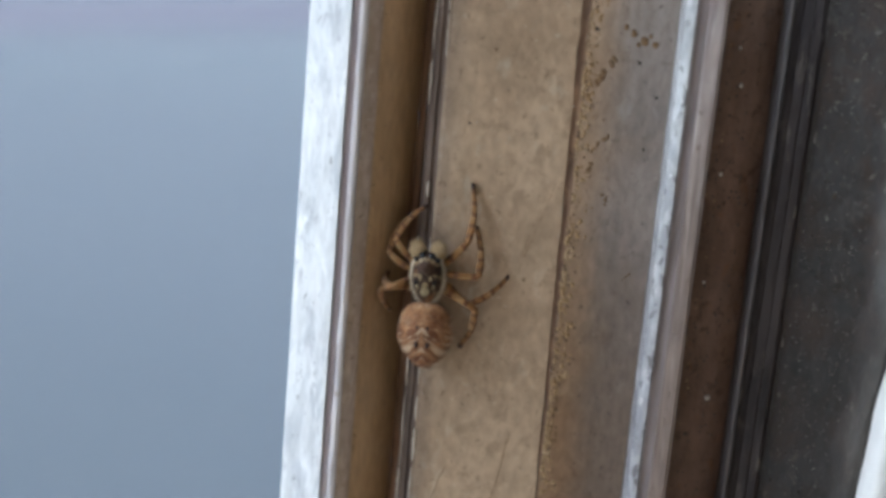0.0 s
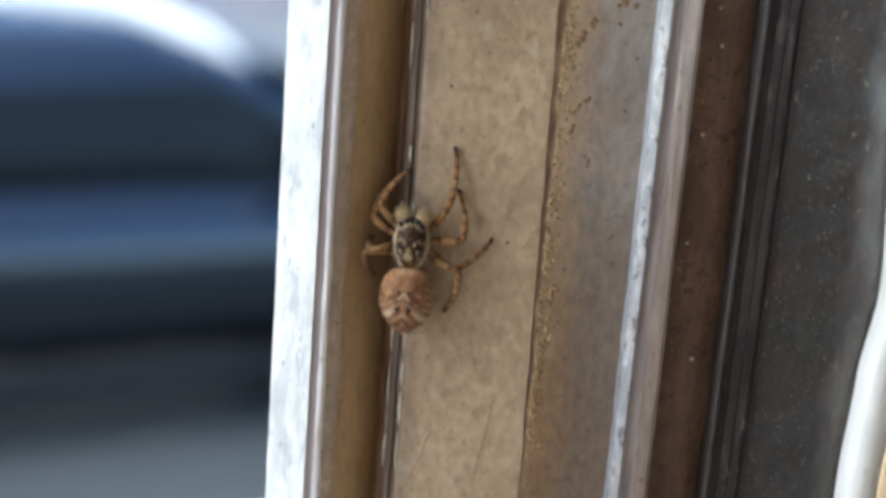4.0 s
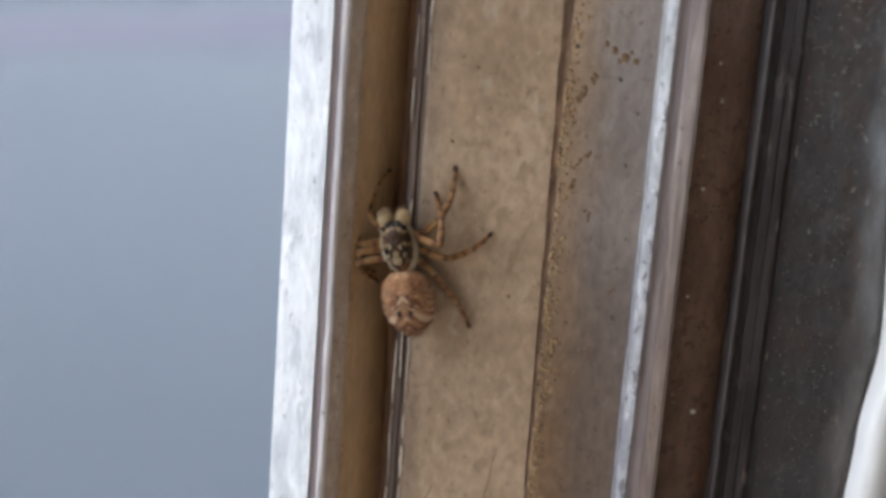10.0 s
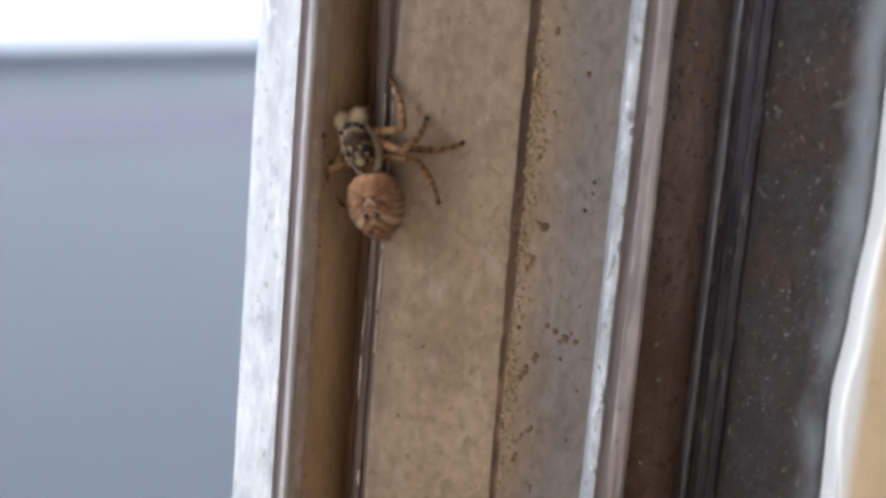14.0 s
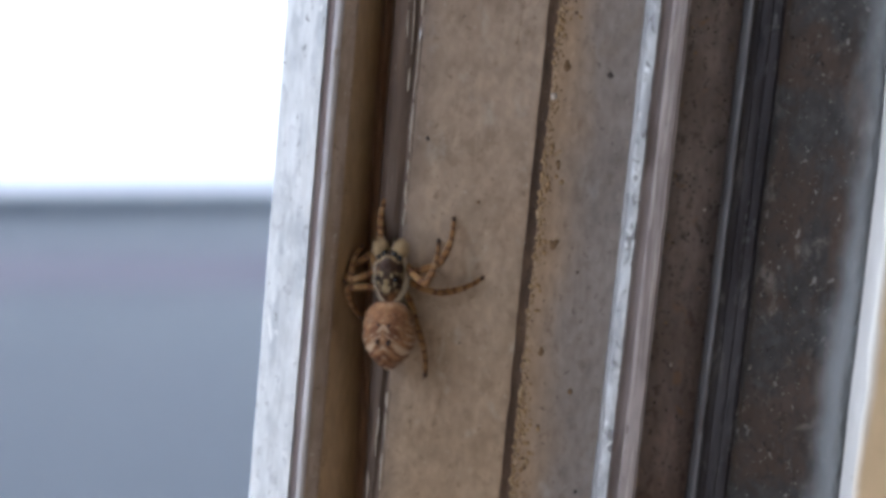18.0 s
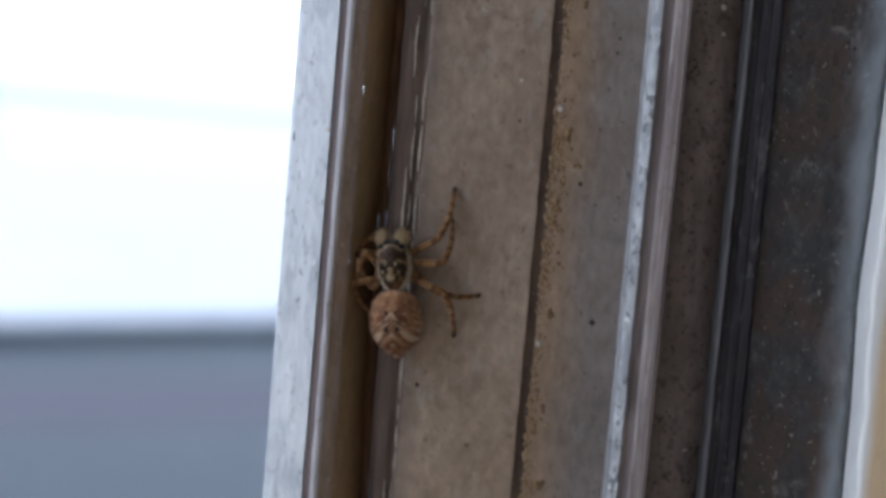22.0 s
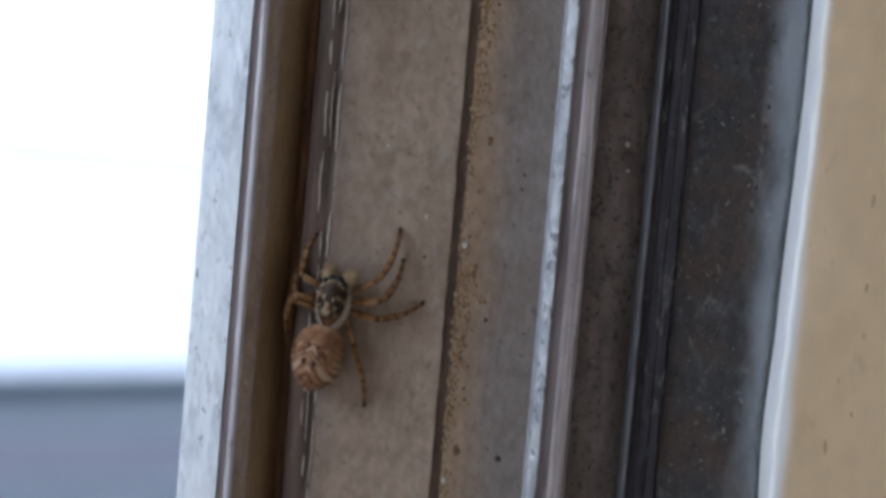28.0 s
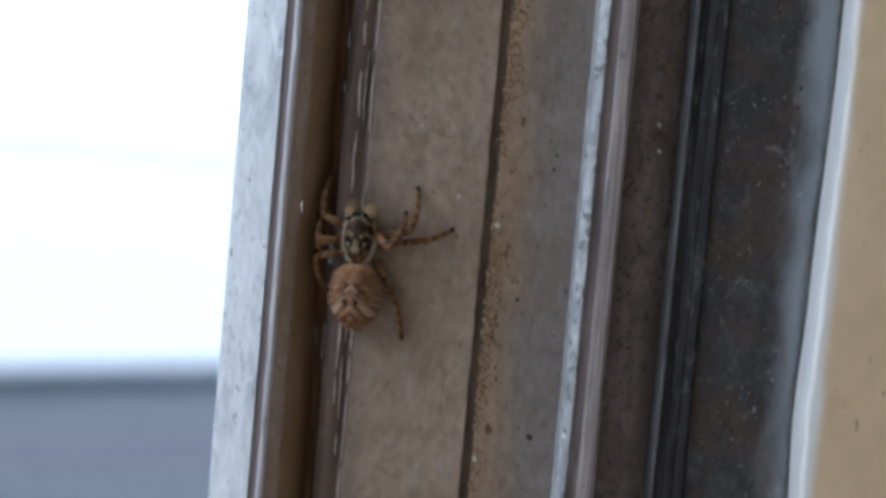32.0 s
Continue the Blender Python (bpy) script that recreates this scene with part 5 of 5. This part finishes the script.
part("front_bumper", box(2.05, 2.31, -0.62, 0.62, 0.17, 0.46, 0.04), M_TRIM, car)
part("rear_bumper", box(-2.26, -2.02, -0.70, 0.70, 0.19, 0.52, 0.04), M_TRIM, car)
part("number_plate", box(-2.275, -2.262, -0.26, 0.26, 0.58, 0.69, 0.004), M_PLATE, car, "pale blank plate", smooth=False)
part("windscreen", loft([[(0.72, -0.58, 1.25), (0.72, 0.58, 1.25), (0.74, 0.58, 1.27), (0.74, -0.58, 1.27)], [(1.27, -0.63, 0.93), (1.27, 0.63, 0.93), (1.29, 0.63, 0.95), (1.29, -0.63, 0.95)]]), M_CARGLASS, car, "dark windscreen", smooth=False)
part("rear_window", loft([[(-0.95, -0.56, 1.37), (-0.95, 0.56, 1.37), (-0.97, 0.56, 1.39), (-0.97, -0.56, 1.39)], [(-1.68, -0.60, 1.00), (-1.68, 0.60, 1.00), (-1.70, 0.60, 1.02), (-1.70, -0.60, 1.02)]]), M_CARGLASS, car, "dark rear window", smooth=False)
wheels = []
for wx in (1.35, -1.30):
    for side in (-1, 1):
        bm = bmesh.new()
        prof = [(0.20, -0.10), (0.29, -0.11), (0.315, -0.08), (0.318, 0.08), (0.29, 0.11), (0.20, 0.10)]
        rings = [[(r * math.cos(2 * math.pi * k / 28), y, r * math.sin(2 * math.pi * k / 28)) for r, y in prof] for k in range(28)]
        tyre = loft(rings + [rings[0]], False)
        wheel = part("wheel", tyre, M_TYRE, car, "black tyred wheel", m=pose(wx, side * 0.77, 0.318))
        bm = bmesh.new()
        bmesh.ops.create_cone(bm, cap_ends=True, segments=24, radius1=0.205, radius2=0.19, depth=0.16, matrix=Matrix.Rotation(radians(90), 4, "X"))
        part("rim", bm, M_RIM, wheel, "grey rim", smooth=False)
        for k in range(5):
            bm = box(-0.025, 0.025, side * 0.082 - 0.008, side * 0.082 + 0.008, 0.03, 0.19, 0.005)
            part("spoke", bm, M_RIM, wheel, smooth=False, m=Matrix.Rotation(2 * math.pi * k / 5, 4, "Y"))
        wheels.append((wheel, wx, side))

# ---- what moves ----
# the spider's waist: seconds, x and z in mm, the way of its head and of its abdomen in degrees from upright
SPIDER = [
    (0, 9.19, 17.16, -2.5, -2.5), (2, 9.18, 17.32, -1.2, -1.2), (4, 9.11, 17.03, 0.8, 0.8), (4.5, 9.01, 17.22, 1.9, 1.9), (6.5, 8.52, 17.84, -9.7, -9.7),
    (7, 8.04, 17.14, -13.2, -14.3), (7.5, 7.77, 17.33, -9.9, -9.9), (8, 8.14, 17.13, -18.0, -10.3), (8.5, 8.36, 16.81, -9.2, -9.2), (9, 8.92, 16.42, -32.6, -17.9),
    (9.5, 9.24, 18.02, -16.3, -16.3), (10, 8.36, 20.92, -14.0, -14.0), (10.5, 7.37, 26.63, -11.2, -11.2), (11, 7.57, 26.99, -14.7, -14.7), (11.5, 8.33, 34.17, 0.8, 0.8),
    (12, 8.33, 35.74, 1.3, 1.3), (13, 8.43, 35.8, -1.3, -1.3), (13.5, 7.98, 39.47, -11.1, -11.1), (14, 7.88, 49.17, -24.0, -15.6), (14.5, 7.66, 53.42, -11.1, -11.1),
    (15, 8.11, 55.96, -10.7, -10.7), (15.5, 8.2, 59.64, -4.7, -4.7), (17.5, 8.21, 59.84, -3.8, -3.8), (18, 8.67, 63.2, -4.0, -4.0), (18.5, 8.03, 72.26, -12.9, -12.9),
    (19, 8.12, 73.68, -14.5, -14.5), (19.5, 8.08, 73.86, -10.9, -10.9), (20, 8.07, 73.83, -13.6, -13.6), (20.5, 7.5, 76.73, -17.2, -17.2), (21, 7.51, 79.61, -14.7, -14.7),
    (21.5, 7.43, 80.16, -11.3, -11.3), (22, 8.08, 82.7, -7.3, -7.3), (22.5, 8.35, 87.29, -2.4, -2.4), (23, 9.15, 89.61, -0.6, -0.6), (24, 9.03, 89.87, -1.1, -1.1),
    (25.5, 8.96, 89.91, -0.6, -0.6), (27.5, 9.33, 90.25, 5.3, 5.3), (28, 9.6, 90.51, 8.3, 11.9), (29, 9.2, 90.91, 2.9, 5.4), (30.5, 9.19, 91.11, 5.5, 5.5),
    (31.5, 8.86, 91.03, 8.3, 8.3), (32, 9.08, 93.61, -0.9, -0.9),
]
# where each foot stands: seconds, x and z in mm; right legs front to back, then left legs
RIGHT_FIRST = [(0, 11.8, 26.0), (4.5, 11.8, 26.0), (7, 9.6, 21.6), (8, 9.2, 21.2), (9, 9.4, 21.2), (10, 10.2, 26.6), (11, 8.9, 32.2), (12, 11.4, 41.7),
    (13, 11.4, 41.7), (14, 8.8, 55.8), (15, 8.6, 60.9), (18, 11.8, 67.9), (19, 10.1, 80.5), (20, 10.1, 80.3), (21, 9.6, 88.7), (22, 11.9, 90.7),
    (23, 12.0, 95.9), (25, 12.0, 96.0), (28, 14.4, 98.2), (30.5, 14.2, 97.9), (31.5, 14.2, 97.9), (32, 11.6, 97.3)]
RIGHT_SECOND = [(0, 12.3, 22.8), (4.5, 12.3, 22.8), (7, 12.4, 23.4), (8, 12.4, 23.4), (9, 12.3, 23.3), (10, 11.5, 28.6), (11, 11.1, 33.7), (12, 13.2, 42.2),
    (13, 13.1, 42.2), (14, 11.6, 53.2), (15, 12.0, 62.3), (18, 12.8, 69.7), (19, 12.1, 81.5), (20, 12.1, 81.6), (21, 11.1, 85.9), (22, 11.9, 88.3),
    (23, 14.0, 95.3), (25, 13.8, 95.2), (28, 14.8, 95.9), (30.5, 14.8, 95.9), (31.5, 14.8, 95.9), (32, 13.1, 99.7)]
RIGHT_THIRD = [(0, 15.0, 19.2), (4.5, 15.0, 19.2), (7, 15.0, 19.3), (8, 14.9, 19.3), (9, 15.1, 19.3), (10, 14.5, 23.8), (11, 13.6, 30.1), (12, 15.4, 34.7),
    (13, 15.4, 34.8), (14, 15.1, 51.7), (15, 13.8, 58.6), (18, 15.4, 65.4), (19, 15.0, 77.0), (20, 14.9, 77.0), (21, 13.4, 82.6), (22, 14.5, 82.7),
    (23, 16.7, 92.8), (25, 16.6, 92.7), (28, 16.6, 92.8), (30.5, 16.6, 92.7), (31.5, 16.6, 92.7), (32, 16.1, 96.8)]
RIGHT_FOURTH = [(0, 11.9, 13.4), (4.5, 11.9, 13.4), (7, 13.0, 12.6), (8, 13.0, 12.7), (9, 14.9, 13.7), (10, 13.9, 15.9), (11, 12.7, 19.7), (12, 12.3, 31.9),
    (13, 12.1, 32.1), (14, 12.9, 47.0), (15, 13.5, 49.7), (18, 12.3, 55.8), (19, 13.6, 69.1), (20, 13.6, 69.1), (21, 13.3, 73.5), (22, 12.8, 79.4),
    (23, 12.9, 83.5), (25, 13.1, 83.5), (28, 13.1, 83.6), (30.5, 13.1, 83.6), (31.5, 13.1, 83.6), (32, 13.1, 87.5)]
LEFT_FIRST = [(0, 8.6, 24.0), (4.5, 8.6, 24.0), (7, 7.1, 25.4), (8, 6.5, 23.7), (9, 7.7, 23.8), (10, 6.8, 27.7), (11, 7.8, 33.7), (12, 7.8, 44.9),
    (13, 7.6, 44.9), (14, 7.7, 53.5), (15, 5.3, 64.0), (18, 7.9, 71.7), (19, 7.4, 81.1), (20, 7.0, 80.3), (21, 7.0, 85.2), (22, 7.3, 87.0),
    (23, 7.9, 95.8), (25, 8.5, 97.2), (28, 8.2, 97.3), (30.5, 8.5, 97.1), (31.5, 8.5, 97.1), (32, 6.7, 100.1)]
LEFT_SECOND = [(0, 7.3, 22.6), (4.5, 7.3, 22.6), (7, 6.2, 23.2), (8, 6.0, 19.1), (9, 4.4, 18.5), (10, 5.6, 25.1), (11, 5.0, 30.8), (12, 5.9, 38.4),
    (13, 5.5, 37.9), (14, 4.8, 51.4), (15, 5.5, 58.1), (18, 6.2, 66.8), (19, 5.5, 77.9), (20, 5.4, 77.1), (21, 4.8, 82.4), (22, 5.3, 85.1),
    (23, 6.6, 93.6), (25, 6.4, 94.1), (28, 7.3, 94.9), (30.5, 7.2, 95.1), (31.5, 7.2, 95.1), (32, 6.3, 97.1)]
LEFT_THIRD = [(0, 6.4, 18.4), (4.5, 6.4, 18.4), (7, 5.8, 18.4), (8, 6.1, 17.8), (9, 6.4, 16.9), (10, 6.1, 19.9), (11, 5.4, 27.7), (12, 6.4, 36.3),
    (13, 6.5, 36.2), (14, 4.8, 48.5), (15, 5.8, 56.4), (18, 5.1, 64.1), (19, 5.9, 73.3), (20, 6.1, 73.7), (21, 5.2, 79.9), (22, 5.9, 83.4),
    (23, 6.6, 90.6), (25, 6.4, 90.2), (28, 6.7, 91.6), (30.5, 6.4, 91.6), (31.5, 6.4, 91.6), (32, 6.7, 94.1)]
LEFT_FOURTH = [(0, 6.5, 15.4), (4.5, 6.5, 15.4), (7, 6.2, 14.9), (8, 6.3, 14.4), (9, 7.4, 14.3), (10, 6.5, 19.0), (11, 5.1, 25.5), (12, 6.9, 32.8),
    (13, 6.5, 32.7), (14, 6.0, 46.1), (15, 6.5, 53.1), (18, 6.6, 61.2), (19, 6.4, 71.6), (20, 6.2, 71.6), (21, 5.7, 77.3), (22, 6.5, 80.5),
    (23, 7.0, 88.0), (25, 6.8, 87.2), (28, 6.6, 89.4), (30.5, 6.4, 90.1), (31.5, 6.4, 90.1), (32, 7.0, 91.1)]
FEET = [RIGHT_FIRST, RIGHT_SECOND, RIGHT_THIRD, RIGHT_FOURTH, LEFT_FIRST, LEFT_SECOND, LEFT_THIRD, LEFT_FOURTH]


def surface_depth(x):
    """The depth in mm of the jamb's surface under a foot."""
    for (a, d), (b, e) in zip(SHAPE, SHAPE[1:]):
        if x <= b:
            return d + (e - d) * min(max((x - a) / (b - a), 0), 1)
    return 0.0


SHAPE = [(2.6, -1.8), (3.4, -1.65), (4.42, -1.05), (4.62, -0.72), (5.1, -0.18), (5.6, 0.42), (6.1, 1.0), (6.6, 1.4), (7.8, 1.4), (8.1, 0.7), (8.3, 0.42), (9.3, 0.05), (10.0, 0.0)]


def between(rows, t):
    """Values at a time on straight lines between the rows."""
    if t <= rows[0][0]:
        return rows[0][1:]
    for a, b in zip(rows, rows[1:]):
        if t <= b[0]:
            k = (t - a[0]) / (b[0] - a[0])
            return [p + (q - p) * k for p, q in zip(a[1:], b[1:])]
    return rows[-1][1:]


# how far the spider leans over to its left, and how far each palp is spread outwards, in degrees
LEAN = [(0, -8), (4.5, -8), (9, -12), (13, -14), (18, -16), (20, -24), (22, -14), (23, -10), (25.5, -10), (28, -22), (31.5, -24), (32, -14)]
SPREAD = [(0, 9, 7), (4.5, 8, 7), (7, 4, 8), (9, 6, 4), (12, -6, 4), (13, -8, 2), (15, 8, 4), (18, 10, 6), (20, 16, 10), (22, 8, 6), (23, 14, 12), (25.5, 14, 12), (28, 10, 16), (31.5, 8, 22), (32, 4, 10)]


def spider_pose(t):
    x, z, head, _ = between(SPIDER, t)
    return Matrix.Translation((x * MM, -1.45 * MM, z * MM)) @ Matrix.Rotation(radians(head), 4, "Y") @ Matrix.Rotation(radians(between(LEAN, t)[0]), 4, "Z")


def reach(hip, foot, a, b, bend):
    """The thigh's pose and the knee's bend that bring the foot to its place, in mm in the spider's space."""
    way = foot - hip
    far = min(max(way.length, abs(a - b) + 0.05), (a + b) * 0.995)
    way.normalize()
    out = (bend - way * bend.dot(way)).normalized()
    cos_hip = (a * a + far * far - b * b) / (2 * a * far)
    ang = math.acos(min(max(cos_hip, -1), 1))
    along_x = way * math.cos(ang) + out * math.sin(ang)
    up = out * math.cos(ang) - way * math.sin(ang)
    across = up.cross(along_x)
    m = Matrix((along_x, across, up)).transposed().to_4x4()
    m.translation = hip * MM
    cos_knee = (a * a + b * b - far * far) / (2 * a * b)
    return m, math.pi - math.acos(min(max(cos_knee, -1), 1))


def motions():
    times = sorted({r[0] for rows in (SPIDER, FEET[0], LEAN, SPREAD) for r in rows})
    walk(spider, [(t, spider_pose(t)) for t in times])
    walk(abdomen, [(t, Matrix.Rotation(radians(between(SPIDER, t)[3] - between(SPIDER, t)[2]), 4, "Y")) for t in times])
    for palp, sx in palps:
        walk(palp, [(t, Matrix.Translation((sx * PALP_AT[0] * MM, PALP_AT[1] * MM, PALP_AT[2] * MM)) @ Matrix.Rotation(radians(sx * between(SPREAD, t)[0 if sx < 0 else 1]), 4, "Y")) for t in times])
    for n, (thigh, hip, a, b, bend) in enumerate(thighs):
        upper, lower = [], []
        for t in times:
            x, z = between(FEET[n], t)
            base = spider_pose(t) @ (hip * MM) / MM
            gap = math.hypot(x - base.x, z - base.z)
            least = 2.6 if n < 4 else 1.9
            if gap < least:
                x, z = base.x + (x - base.x) * least / gap, base.z + (z - base.z) * least / gap
            foot = spider_pose(t).inverted() @ Vector((x * MM, (surface_depth(x) - 0.10) * MM, z * MM)) / MM
            m, knee = reach(hip, foot, a, b, bend)
            upper.append((t, m))
            lower.append((t, Matrix.Translation((a * MM, 0, 0)) @ Matrix.Rotation(knee, 4, "Y")))
        walk(thigh, upper)
        walk(shins[n], lower)
    way = math.radians(26.0)
    speed, passing = 5.6, 3.66
    start = Vector((-0.84, 5.85, GROUND)) + Vector((-math.sin(way), math.cos(way), 0)) * 0.87

    def car_pose(t):
        d = speed * (min(t, 12.0) - passing) - 2.2
        return Matrix.Translation(start + Vector((math.cos(way), math.sin(way), 0)) * d) @ Matrix.Rotation(way, 4, "Z")

    walk(car, [(t, car_pose(t)) for t in (0, 1, 2, 3, 3.5, 4, 4.5, 5, 6, 8, 10, 12, 14, 32)])
    steps = [k * 0.05 for k in range(0, 241)]
    for wheel, wx, side in wheels:
        rows = [(t, pose(wx, side * 0.77, 0.318) @ Matrix.Rotation(speed * t / 0.318, 4, "Y")) for t in steps]
        walk(wheel, rows + [(32, rows[-1][1])])


motions()
